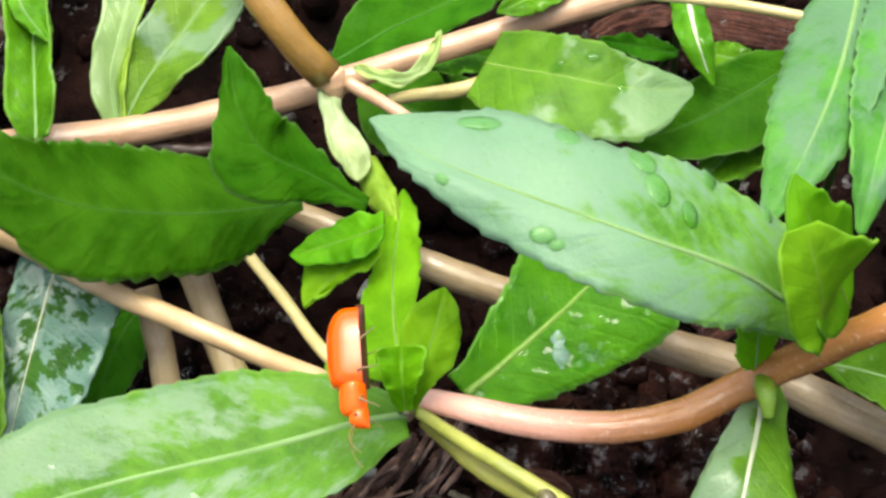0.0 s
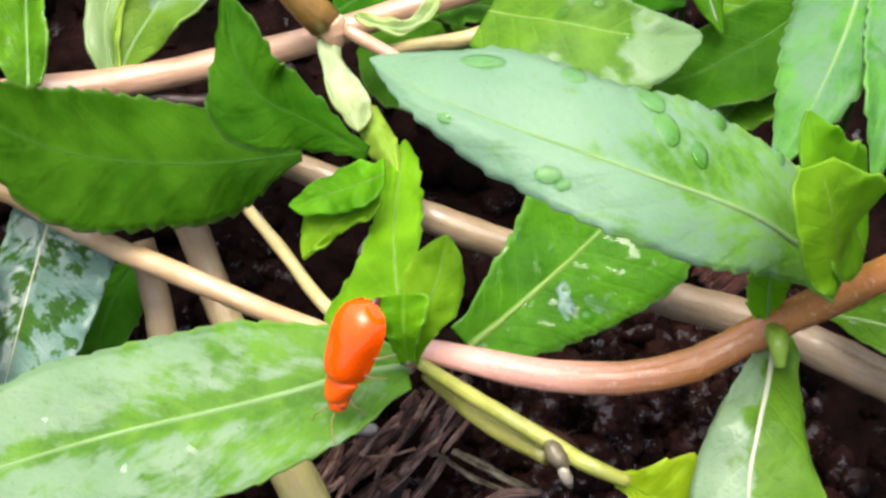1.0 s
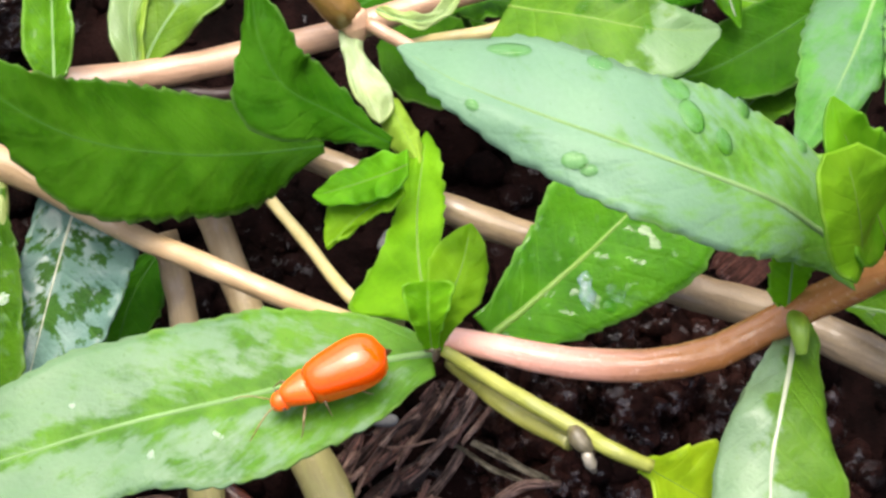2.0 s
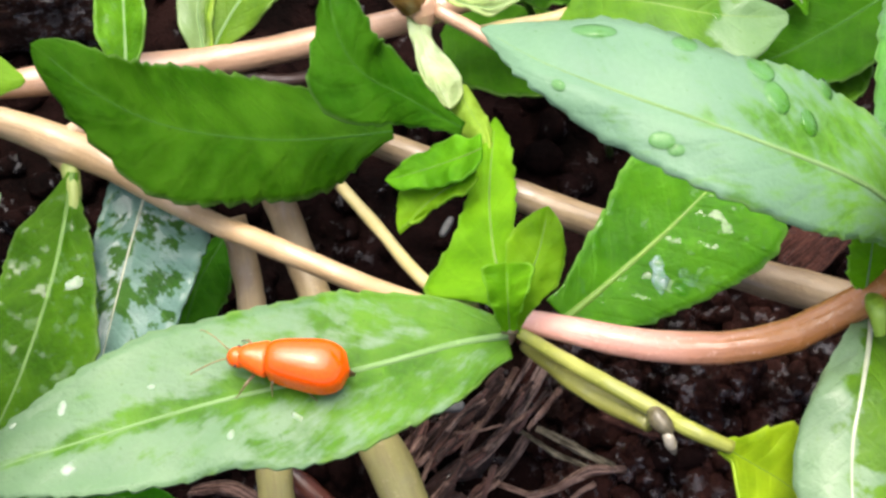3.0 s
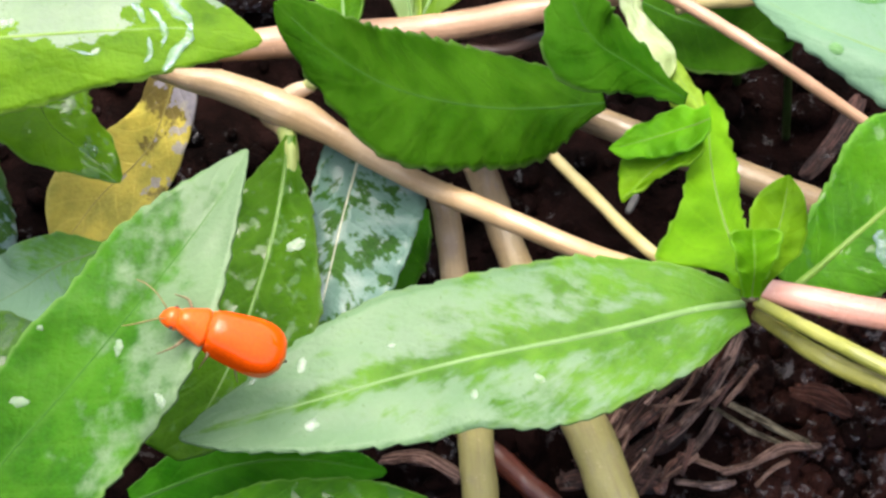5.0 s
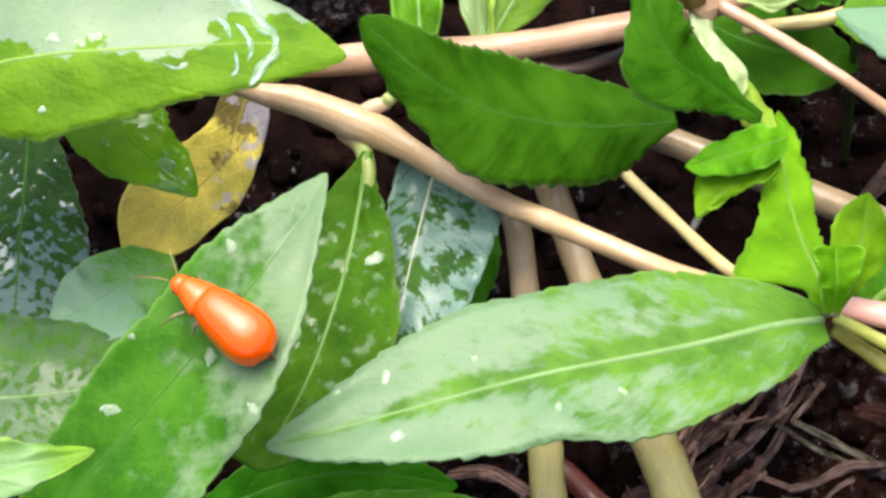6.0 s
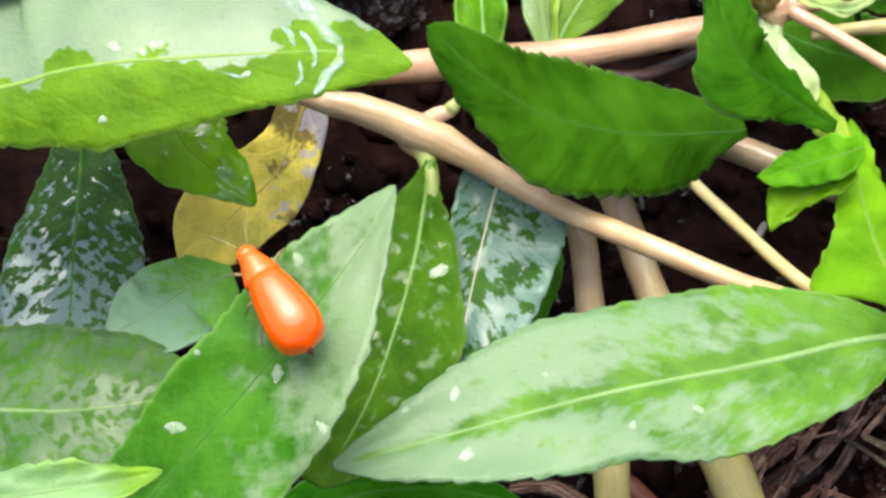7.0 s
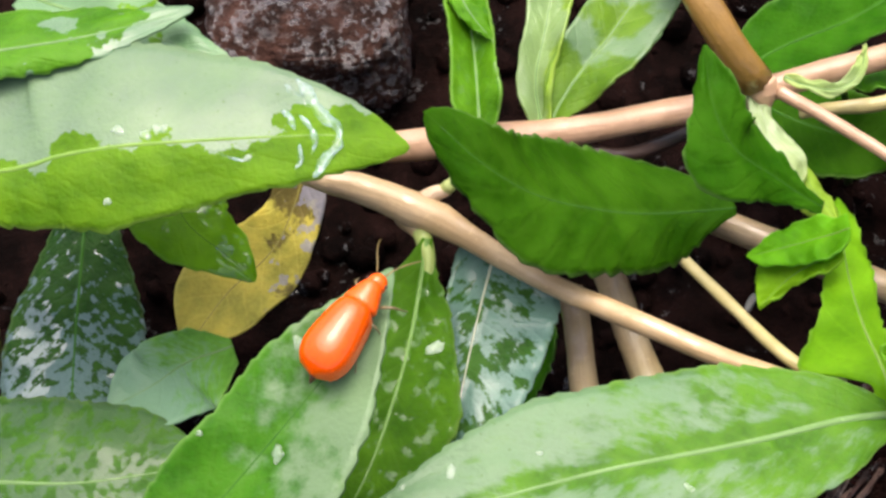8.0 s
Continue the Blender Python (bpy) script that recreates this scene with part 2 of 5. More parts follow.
# one half is painted pale for the shine of its water film
LEAF_FILM = leaf_material("leaf_under_water_film", (0.075, 0.195, 0.003), dry=0.55, wet=0.5, wet_share=0.43, glow=0.24, spec=0.12, coat=0.45, film_rough=0.1, film_ior=1.42, film_size=400.0, film_side=0.62, film_tip=0.06, film_end=0.87, pale_sheen=(0.2, 0.265, 0.25), pale_share=0.62)
# painted film shine here too, spread over both halves
LEAF_FILM_ALL = leaf_material("leaf_all_under_film", (0.07, 0.18, 0.002), dry=0.55, wet=0.5, wet_share=0.66, glow=0.2, spec=0.15, coat=0.5, film_rough=0.1, film_ior=1.42, film_size=300.0, pale_sheen=(0.17, 0.27, 0.19), pale_share=0.7)
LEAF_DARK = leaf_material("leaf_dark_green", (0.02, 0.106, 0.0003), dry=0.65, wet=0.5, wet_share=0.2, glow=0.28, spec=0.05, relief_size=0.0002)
LEAF_YOUNG = leaf_material("leaf_young_green", (0.11, 0.295, 0.003), dry=0.6, wet=0.5, wet_share=0.2, glow=0.4, spec=0.1, relief_size=0.00014)
LEAF_TENDER = leaf_material("leaf_tender_lime", (0.095, 0.26, 0.004), dry=0.6, wet=0.5, wet_share=0.3, glow=0.4, spec=0.12, relief_size=0.00012, film_size=260.0)
LEAF_SHOOT = leaf_material("leaf_shoot_green", (0.19, 0.33, 0.03), dry=0.6, wet=0.5, wet_share=0.4, glow=0.35, spec=0.15, relief_size=0.00012)
LEAF_LIME = leaf_material("leaf_lime_green", (0.2, 0.33, 0.004), dry=0.6, wet=0.5, wet_share=0.4, glow=0.35, spec=0.2, relief_size=0.00012)
LEAF_SOFTLIME = leaf_material("leaf_soft_lime", (0.1, 0.23, 0.006), dry=0.5, wet=0.45, wet_share=0.95, glow=0.2, spec=0.3, coat=0.2, film_rough=0.35, film_soft=0.12, film_size=160.0, film_tip=-0.6, relief_size=0.0001, pale_sheen=(0.13, 0.24, 0.11), pale_share=0.8)
LEAF_CREAM = leaf_material("leaf_cream_green", (0.24, 0.36, 0.13), dry=0.45, wet=0.4, wet_share=0.9, coat=0.2, film_rough=0.25, film_soft=0.3, veins=3.0, film_size=300.0, film_tip=-0.4, pale_sheen=(0.36, 0.46, 0.28), pale_share=0.8)
LEAF_CURL = leaf_material("leaf_curl_pale", (0.27, 0.42, 0.14), dry=0.45, wet=0.4, wet_share=0.5, glow=0.3, spec=0.25, film_size=300.0, film_soft=0.2, pale_sheen=(0.36, 0.47, 0.25), pale_share=0.8)
LEAF_BRACT = leaf_material("leaf_whitish_green", (0.16, 0.31, 0.02), dry=0.45, wet=0.35, wet_share=0.74, coat=0.3, film_rough=0.2, film_soft=0.12, film_size=300.0, film_side=0.15, pale_sheen=(0.23, 0.34, 0.17), pale_share=0.8)
# lilac tone near the base is painted in for sky mirrored on wet skin
LEAF_DEAD = leaf_material("leaf_dead_yellow", (0.42, 0.41, 0.055), dry=0.55, wet=0.4, wet_share=0.02, glow=0.12, spec=0.3, coat=0.6, film_size=700.0, film_tip=-0.42, film_side=0.1, pale_sheen=(0.3, 0.28, 0.4), pale_share=0.75, rot=0.8, rot_base=0.45)
TAN = stem_material("stem_tan", (0.44, 0.315, 0.175), (0.36, 0.24, 0.115), rough=0.42, streak=0.3, damp=0.55)
TANDULL = stem_material("stem_dull_tan", (0.25, 0.185, 0.105), (0.185, 0.13, 0.068), rough=0.42, damp=0.4)
TANGREEN = stem_material("stem_tan_to_green", (0.4, 0.3, 0.17), (0.33, 0.23, 0.12), rough=0.4, streak=0.35, far=(0.33, 0.3, 0.1))
TANPINK = stem_material("stem_pinkish_tan", (0.42, 0.265, 0.17), (0.33, 0.2, 0.12), rough=0.36, streak=0.3, damp=0.45)
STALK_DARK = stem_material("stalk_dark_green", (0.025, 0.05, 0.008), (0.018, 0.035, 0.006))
PINKFADE = stem_material("stem_pink_to_brown", (0.74, 0.4, 0.32), (0.66, 0.33, 0.25), rough=0.26, streak=0.1, damp=0.4, far=(0.36, 0.15, 0.046))
BROWNSTEM = stem_material("stem_olive_brown", (0.27, 0.15, 0.035), (0.2, 0.11, 0.022), streak=0.15, damp=0.4)
NODEPINK = stem_material("node_pale_pink", (0.55, 0.36, 0.24), (0.46, 0.28, 0.17), streak=0.1, damp=0.5)
STALK = stem_material("stalk_yellow_green", (0.3, 0.31, 0.06), (0.22, 0.24, 0.035), streak=0.3)
BUD = stem_material("bud_lime_green", (0.2, 0.31, 0.03), (0.15, 0.26, 0.02), streak=0.1, damp=0.3)
NODEPALE = stem_material("node_cream", (0.5, 0.37, 0.25), (0.42, 0.29, 0.18), rough=0.5, streak=0.25, damp=0.2)
STALKPALE = stem_material("stalk_pale_green", (0.29, 0.34, 0.11), (0.22, 0.28, 0.07), rough=0.5, streak=0.3, damp=0.2)
CREAM = stem_material("stalk_cream", (0.43, 0.37, 0.17), (0.36, 0.3, 0.12), streak=0.25, damp=0.5)
OLIVE = stem_material("stalk_olive", (0.27, 0.27, 0.055), (0.2, 0.2, 0.035), streak=0.4)
FRAYED = stem_material("stem_frayed_grey", (0.13, 0.11, 0.055), (0.03, 0.025, 0.012), rough=0.45, streak=0.8)
HUSK = stem_material("dried_pale_husk", (0.26, 0.24, 0.18), (0.2, 0.17, 0.12), rough=0.4, streak=0.6)
REDSTEM = stem_material("stem_dark_red", (0.09, 0.022, 0.01), (0.05, 0.014, 0.008))
DARKTWIG = stem_material("twig_dark_wet", (0.026, 0.011, 0.008), (0.012, 0.006, 0.004), rough=0.55, damp=0.25)
RIB = stem_material("leaf_rib", (0.15, 0.26, 0.085), (0.12, 0.22, 0.065), rough=0.85, streak=0.1, damp=0.1)
RIB_DARK = stem_material("leaf_rib_dark", (0.03, 0.125, 0.001), (0.022, 0.105, 0.001), rough=0.95, streak=0.1, damp=0.1)
RIB_YELLOW = stem_material("leaf_rib_yellow", (0.16, 0.28, 0.03), (0.12, 0.24, 0.02), rough=0.45, streak=0.1, damp=0.1)
RIB_KNOT = stem_material("leaf_rib_dull", (0.1, 0.21, 0.03), (0.08, 0.17, 0.02), rough=0.5, streak=0.1, damp=0.1)
RIB_DEAD = stem_material("leaf_rib_dead", (0.3, 0.26, 0.05), (0.22, 0.18, 0.03), rough=0.5, streak=0.2, damp=0.1)
RIB_WHITE = stem_material("leaf_rib_white", (0.42, 0.45, 0.32), (0.34, 0.38, 0.25), rough=0.4, streak=0.1, damp=0.1)
# darker than bare wet soil: shade under the leaves is put into this colour
SOIL = soil_material("wet_soil_shade_darkened", (0.0018, 0.0009, 0.0007), (0.0115, 0.005, 0.0042), rough=0.5, gloss=0.025, wet=1.0, puddles=0.575, spread=0.5)
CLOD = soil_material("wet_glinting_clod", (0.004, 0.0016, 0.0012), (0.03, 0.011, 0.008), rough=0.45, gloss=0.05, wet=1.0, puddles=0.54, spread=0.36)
BARK = soil_material("wet_brown_bark", (0.016, 0.007, 0.005), (0.17, 0.082, 0.064), scale=1400.0, gloss=0.45, wet=1.0, puddles=0.57, fibre=True)
BARK_LIGHT = soil_material("wet_light_wood", (0.07, 0.038, 0.028), (0.42, 0.27, 0.21), scale=1400.0, wet=0.9, puddles=0.58, fibre=True)
BARK_GREY = soil_material("wet_grey_bark", (0.03, 0.016, 0.013), (0.34, 0.23, 0.19), scale=1400.0, gloss=0.4, wet=1.0, puddles=0.57, fibre=True)
BARK_WARM = soil_material("wet_reddish_fibre", (0.014, 0.005, 0.004), (0.26, 0.12, 0.09), scale=1400.0, gloss=0.45, wet=1.0, puddles=0.57, fibre=True)
BARK_TWIG = soil_material("wet_greenish_wood", (0.05, 0.04, 0.022), (0.4, 0.35, 0.24), scale=1400.0, gloss=0.3, wet=0.8, puddles=0.58, fibre=True)
BARK_RED = soil_material("reddish_bark", (0.03, 0.011, 0.008), (0.13, 0.052, 0.036), scale=1400.0, wet=0.9, puddles=0.57, fibre=True)
STONE = soil_material("wet_brown_stone", (0.014, 0.006, 0.004), (0.06, 0.027, 0.019), scale=1500.0, rough=0.5, gloss=0.12, wet=2.2, puddles=0.5, spread=0.36)
FLECK = plain_material("whitish_husk", (0.075, 0.075, 0.07), 0.5)
ORANGE = plain_material("beetle_orange_shell", (0.72, 0.075, 0.001), 0.6, grain=5000.0, amount=0.08, Specular_IOR_Level=0.0, Coat_Weight=1.0, Coat_Roughness=0.025, Coat_IOR=1.5)
ORANGE_SOFT = plain_material("beetle_orange_skin", (0.74, 0.09, 0.002), 0.5, grain=5000.0, amount=0.1, Specular_IOR_Level=0.1, Coat_Weight=0.9, Coat_Roughness=0.14, Coat_IOR=1.45)
BLACK = plain_material("beetle_black_skin", (0.06, 0.018, 0.008), 0.4)
GREYLEG = plain_material("beetle_grey_leg", (0.15, 0.11, 0.05), 0.4)
FEELER = plain_material("beetle_feeler", (0.2, 0.14, 0.045), 0.45)
water = Nodes("clear_water")
clear = water.add("BsdfTransparent", Color=(0.84, 0.98, 0.74, 1.0))
gloss = water.add("BsdfGlossy", Roughness=0.03)
sheen = water.add("MixShader", Fac=water.add("Fresnel", IOR=1.25).outputs[0])
water.tree.links.new(clear.outputs[0], sheen.inputs[1])
water.tree.links.new(gloss.outputs[0], sheen.inputs[2])
water.tree.links.new(sheen.outputs[0], water.out.inputs[0])
DROP = water.mat
# whitish diffuse colour, mostly see-through
spot = Nodes("milky_water_spot")
spot.finish(Base_Color=(0.68, 0.8, 0.64), Roughness=0.35, Coat_Weight=0.15)
veil = spot.add("MixShader", Fac=0.2)
spot.tree.links.new(spot.add("BsdfTransparent").outputs[0], veil.inputs[1])
spot.tree.links.new(spot.bsdf.outputs[0], veil.inputs[2])
spot.tree.links.new(veil.outputs[0], spot.out.inputs[0])
MILKY = spot.mat
# bluish white base colour stands for sky glare on the wet smear
smear = Nodes("water_smear_glare")
smear.finish(Base_Color=(0.38, 0.56, 0.54), Roughness=0.2, Coat_Weight=0.3)
thin_veil = smear.add("MixShader", Fac=smear.ramp(smear.noise(900.0, 4.0, 0.6), 0.36, 0.62, 0.02, 0.24))
smear.tree.links.new(smear.add("BsdfTransparent").outputs[0], thin_veil.inputs[1])
smear.tree.links.new(smear.bsdf.outputs[0], thin_veil.inputs[2])
smear.tree.links.new(thin_veil.outputs[0], smear.out.inputs[0])
SMEAR = smear.mat


# ---- building helpers ----
BASE = {}


def top(name, place, label, category, group="", kind=""):
    """An empty at the base of a thing; its parts hang under it."""
    ob = new(name)
    ob.location = Vector(place) * MM
    ob.empty_display_size = 0.003
    BASE[ob.name] = ob.location.copy()
    return tagged(ob, label, category, group, kind)


def part(name, bm, material, parent, label="", scale=1.0):
    """Links a bmesh, written in the place's own millimetres, as one mesh under a thing or a part."""
    base = BASE[parent.name] if parent else Vector()
    for v in bm.verts:
        v.co = v.co * (scale * MM) - base
    bm.normal_update()
    me = bpy.data.meshes.new(name)
    bm.to_mesh(me)
    bm.free()
    me.polygons.foreach_set("use_smooth", [True] * len(me.polygons))
    me.materials.append(material)
    ob = new(name, me)
    if parent:
        ob.parent = parent
    BASE[ob.name] = base
    return tagged(ob, label)


def spline(points, count):
    """count + 1 places and headings along a smooth line through the points."""
    P = [Vector(p) for p in points]
    P = [P[0] * 2 - P[1], *P, P[-1] * 2 - P[-2]]
    spans = len(P) - 3
    places = []
    for i in range(count + 1):
        u = min(i / count * spans, spans - 1e-6)
        k, f = int(u), u - int(u)
        a, b, c, d = P[k:k + 4]
        places.append(0.5 * ((2 * b) + (c - a) * f + (2 * a - 5 * b + 4 * c - d) * f * f + (3 * b - a - 3 * c + d) * f ** 3))
    length = [0.0]
    for a, b in zip(places, places[1:]):
        length.append(length[-1] + (b - a).length)
    even = []
    for i in range(count + 1):
        want = length[-1] * i / count
        k = max(0, min(count - 1, int(np.searchsorted(length, want)) - 1))
        f = (want - length[k]) / max(1e-9, length[k + 1] - length[k])
        even.append(places[k].lerp(places[k + 1], f))
    heads = [(even[min(i + 1, count)] - even[max(i - 1, 0)]).normalized() for i in range(count + 1)]
    return even, heads, length[-1]


def tube(bm, points, radii, count=24, sides=10, rough=0.0, uv=None):
    """A round stem along a smooth line, with the radii spread evenly along it."""
    even, heads, length = spline(points, count)
    rings = []
    up = Vector((0.13, 0.2, 1.0))
    for i, (p, h) in enumerate(zip(even, heads)):
        r = float(np.interp(i / count, np.linspace(0, 1, len(radii)), radii))
        side = h.cross(up).normalized()
        over = side.cross(h)
        ring = []
        for k in range(sides):
            a = 2 * math.pi * k / sides
            rr = r * (1 + rough * noise.noise(p * 0.8 + (side * math.cos(a) + over * math.sin(a)) * 1.1))
            ring.append(bm.verts.new(p + (side * math.cos(a) + over * math.sin(a)) * rr))
        rings.append(ring)
    for i in range(count):
        for k in range(sides):
            f = bm.faces.new((rings[i][k], rings[i][(k + 1) % sides], rings[i + 1][(k + 1) % sides], rings[i + 1][k]))
            if uv is not None:
                for loop, (x, y) in zip(f.loops, ((k, i), (k + 1, i), (k + 1, i + 1), (k, i + 1))):
                    loop[uv].uv = (x / sides, y / count * length * 0.05)
    for ring, p in ((rings[0], even[0]), (rings[-1], even[-1])):
        tip = bm.verts.new(p)
        for k in range(sides):
            bm.faces.new((ring[k], ring[(k + 1) % sides], tip))
    bmesh.ops.recalc_face_normals(bm, faces=bm.faces)


def stem(plant, material, points, radii, name="stem", label=""):
    bm = bmesh.new()
    uv = bm.loops.layers.uv.new("UVMap")
    tube(bm, points, radii, count=40, sides=14, rough=0.12 if name != "node" else 0.28, uv=uv)
    return part(name, bm, material, plant, label)


KNOTS = (0.0, 0.1, 0.25, 0.5, 0.75, 0.9, 1.0)


def widths(values, count, blunt=0.0):
    """Half-widths along a leaf; a blunt tip rounds off instead of running out to a point."""
    knots = KNOTS if len(values) == 7 else np.linspace(0, 1, len(values))
    raw = np.interp(np.linspace(0, 1, count + 1), knots, values)
    if values[-1] == 0 and blunt:
        tip = np.clip((np.linspace(0, 1, count + 1) - knots[-2]) / (1 - knots[-2]), 0, 1)
        raw = np.where(tip > 0, raw * (1 - blunt) + blunt * values[-2] * np.sqrt(1 - tip ** 2), raw)
    reach = max(1, count // (13 if len(values) == 7 else 34))
    pad = np.concatenate(([raw[0]] * reach, raw, [raw[-1]] * reach))
    soft = np.convolve(pad, np.ones(2 * reach + 1) / (2 * reach + 1), mode="valid")
    soft[-1] = min(soft[-1], values[-1] + 0.05)
    return soft


def leaf(plant, material, points, left, right, lift_left, lift_right, label="", teeth=0.26, rib=None, rib_size=0.6, crease=0.16, quilt=0.05, blunt=0.3, half=8):
    """A leaf blade along its middle line: half-widths on both sides, edges lifted or hanging, toothed and
    slightly wavy, puckered between the side veins, with a raised rib as a part of its own."""
    along = 12 * int(np.clip(sum((Vector(b) - Vector(a)).length for a, b in zip(points, points[1:])) / 2.2, 5, 12))
    even, heads, length = spline(points, along)
    wl_, wr_ = widths(left, along, blunt), widths(right, along, blunt)
    seed = random.random() * 40
    bm = bmesh.new()
    uv = bm.loops.layers.uv.new("UVMap")
    rows, count = [], max(6, int(length / 1.25))
    fade = lambda s: min(1.0, s * 7) * min(1.0, (1 - s) * 7)
    for i, (p, h) in enumerate(zip(even, heads)):
        s = i / along
        side = Vector((-h.y, h.x, 0)).normalized()
        row = []
        for k in range(-half, half + 1):
            u = k / half
            width, lift = (wl_[i], lift_left) if u > 0 else (wr_[i], lift_right)
            a = abs(u)
            tooth = 0.0
            if a == 1:
                turn = s * count + (0.37 if u > 0 else 0.0) + 0.6 * noise.noise(Vector((s * 6, seed, u)))
                saw = turn % 1.0
                size = 0.8 + 1.1 * noise.noise(Vector((math.floor(turn) * 3.7, seed, u * 2)))
                tooth = teeth * size * fade(s) * (min(saw, 4.5 * (1 - saw)) - 0.35) + 0.12 * noise.noise(Vector((s * count * 0.45, seed + 9, u))) * fade(s)
            wave = noise.noise(Vector((s * 7, u * 1.4, seed))) * 0.55 * a * fade(s)
            pucker = (abs(math.sin((s * 9 - a * 1.7 + 0.25 * noise.noise(Vector((s * 5, u, seed)))) * math.pi)) - 0.6) * quilt * math.sin(a * math.pi) * fade(s)
            groove = -crease * math.exp(-(a * 5) ** 2) * fade(s)
            q = p + side * (math.copysign(width * a + tooth, u) if k else 0.0)
            q.z += lift * a ** 1.4 * min(1.0, width / max(0.3, max(wl_[along // 2], wr_[along // 2]))) + wave + pucker + groove
            row.append(bm.verts.new(q))
        rows.append(row)
    for i in range(along):
        for k in range(2 * half):
            f = bm.faces.new((rows[i][k + 1], rows[i][k], rows[i + 1][k], rows[i + 1][k + 1]))
            for loop, (x, y) in zip(f.loops, ((k + 1, i), (k, i), (k, i + 1), (k + 1, i + 1))):
                loop[uv].uv = (x / (2 * half), y / along)
    bm.normal_update()
    if sum(f.normal.z for f in bm.faces) < 0:
        bmesh.ops.reverse_faces(bm, faces=bm.faces)
    ob = part("leaf", bm, material, plant, label)
    thick = ob.modifiers.new("thickness", "SOLIDIFY")
    thick.thickness, thick.offset = 0.16 * MM, -1.0
    bm = bmesh.new()
    uv = bm.loops.layers.uv.new("UVMap")
    size = rib_size * max(0.1, min(0.26, length * 0.011))
    line = [e + Vector((0, 0, 0.02 - size * 0.6 - crease * fade(i * 6 / along))) for i, e in enumerate(even[::6][:-1])]
    tube(bm, line, (size * 1.5, size * 1.05, size * 0.8, size * 0.45), count=30, sides=8, rough=0.1, uv=uv)
    part("midrib", bm, rib or RIB, ob)
    return ob


# ---- the ground: one sheet out to the horizon ----
def ground_height(x, y):
    """Soil relief in millimetres."""
    p = Vector((x, y, 0))
    near = 1.0 / (1.0 + (p.length / 120.0) ** 2)
    return near * (2.2 * noise.noise(p * 0.09) + 1.3 * noise.noise(p * 0.31) + 0.6 * noise.noise(p * 0.9)) - 0.4


def build_ground():
    bm = bmesh.new()
    size = 190
    def reach(i):
        u = 2 * i / size - 1
        return 62 * u + math.copysign(abs(u) ** 14, u) * 400000
    grid = [[bm.verts.new((reach(i) - 10, reach(j) + 8, ground_height(reach(i) - 10, reach(j) + 8))) for j in range(size + 1)] for i in range(size + 1)]
    for i in range(size):
        for j in range(size):
            bm.faces.new((grid[i][j], grid[i + 1][j], grid[i + 1][j + 1], grid[i][j + 1]))
    tagged(part("ground", bm, SOIL, None), "dark wet crumbly garden soil, colour darkened further for leaf shade", "soil", kind="structure")


build_ground()

# ---- the plants ----
runner = top("runner_plant", (34, 22, 0), "creeping plant with a pinkish stem and toothed green leaves", "plant", "creeping plants")
creeper = top("creeping_plant", (-34, 22, 0), "creeping plant with forked tan stems and green leaves", "plant", "creeping plants")
backplant = top("leafy_plant", (20, 34, 0), "low leafy plant with green and pale leaves", "plant", "creeping plants")
oldstems = top("old_stems", (-10, -20, 0), "old dull tan stems of a creeping plant lying on soil", "stem")
leftplant = top("leafy_plant", (-46, -12, 0), "low plant with pale and dark wet leaves", "plant", "creeping plants")
# the pink-stemmed runner and its leaves
stem(runner, PINKFADE, [(0.29, 0.80, 21.28), (2.20, -0.16, 21.95), (5.19, -1.62, 22.40), (9.35, -2.83, 22.40), (13.62, -3.09, 22.96), (17.41, -2.06, 23.52), (20.11, -2.24, 26.88), (22.53, -2.85, 31.36), (26.95, -1.59, 31.36), (36.74, 4.78, 17.92), (47.94, 12.11, 0.00)], (0.59, 0.85, 0.88, 0.85, 0.82, 0.76, 0.85, 0.91, 0.91, 0.91, 0.91,), "stem", label='smooth pinkish-brown stem, wet and glossy')
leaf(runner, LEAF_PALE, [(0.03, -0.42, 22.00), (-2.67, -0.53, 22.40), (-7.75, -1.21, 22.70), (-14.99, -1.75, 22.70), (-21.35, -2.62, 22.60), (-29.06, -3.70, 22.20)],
     (1.10, 3.05, 3.75, 4.38, 4.50, 3.83, 3.79, 3.37, 2.68, 1.67, 0.00), (0.90, 2.80, 4.03, 4.68, 4.57, 4.51, 4.69, 3.91, 3.01, 1.61, 0.00), 0.5, -0.2, label='long toothed leaf, damp, with pale sheen painted on top', rib_size=0.6, quilt=0.06)
leaf(runner, LEAF, [(3.38, 1.22, 19.00), (6.50, 3.41, 18.50), (9.81, 5.49, 19.00), (12.11, 7.08, 19.50), (14.74, 9.03, 19.20)],
     (1.38, 1.38, 1.92, 2.48, 2.94, 3.52, 3.99, 4.16, 3.85, 3.26, 0.00), (2.05, 2.05, 2.85, 3.35, 3.81, 4.21, 4.66, 4.98, 5.04, 4.47, 2.79), 1.0, -0.4, label='broad bright green leaf with wet patches', rib=RIB_YELLOW, rib_size=1.2, quilt=0.1)
leaf(runner, LEAF_YOUNG, [(0.26, -0.07, 21.80), (0.23, 1.82, 22.40), (0.16, 4.99, 21.20), (0.60, 9.23, 19.40), (1.86, 15.13, 16.80)],
     (0.74, 0.74, 4.28, 3.05, 2.04, 1.53, 1.26, 1.05, 0.90, 0.76, 0.00), (0.64, 0.64, 0.86, 1.03, 1.15, 1.36, 1.49, 1.44, 1.14, 0.92, 0.00), -0.6, -0.5, label='young leaf folded along its middle', teeth=0.3, rib=RIB_YELLOW, rib_size=0.4)
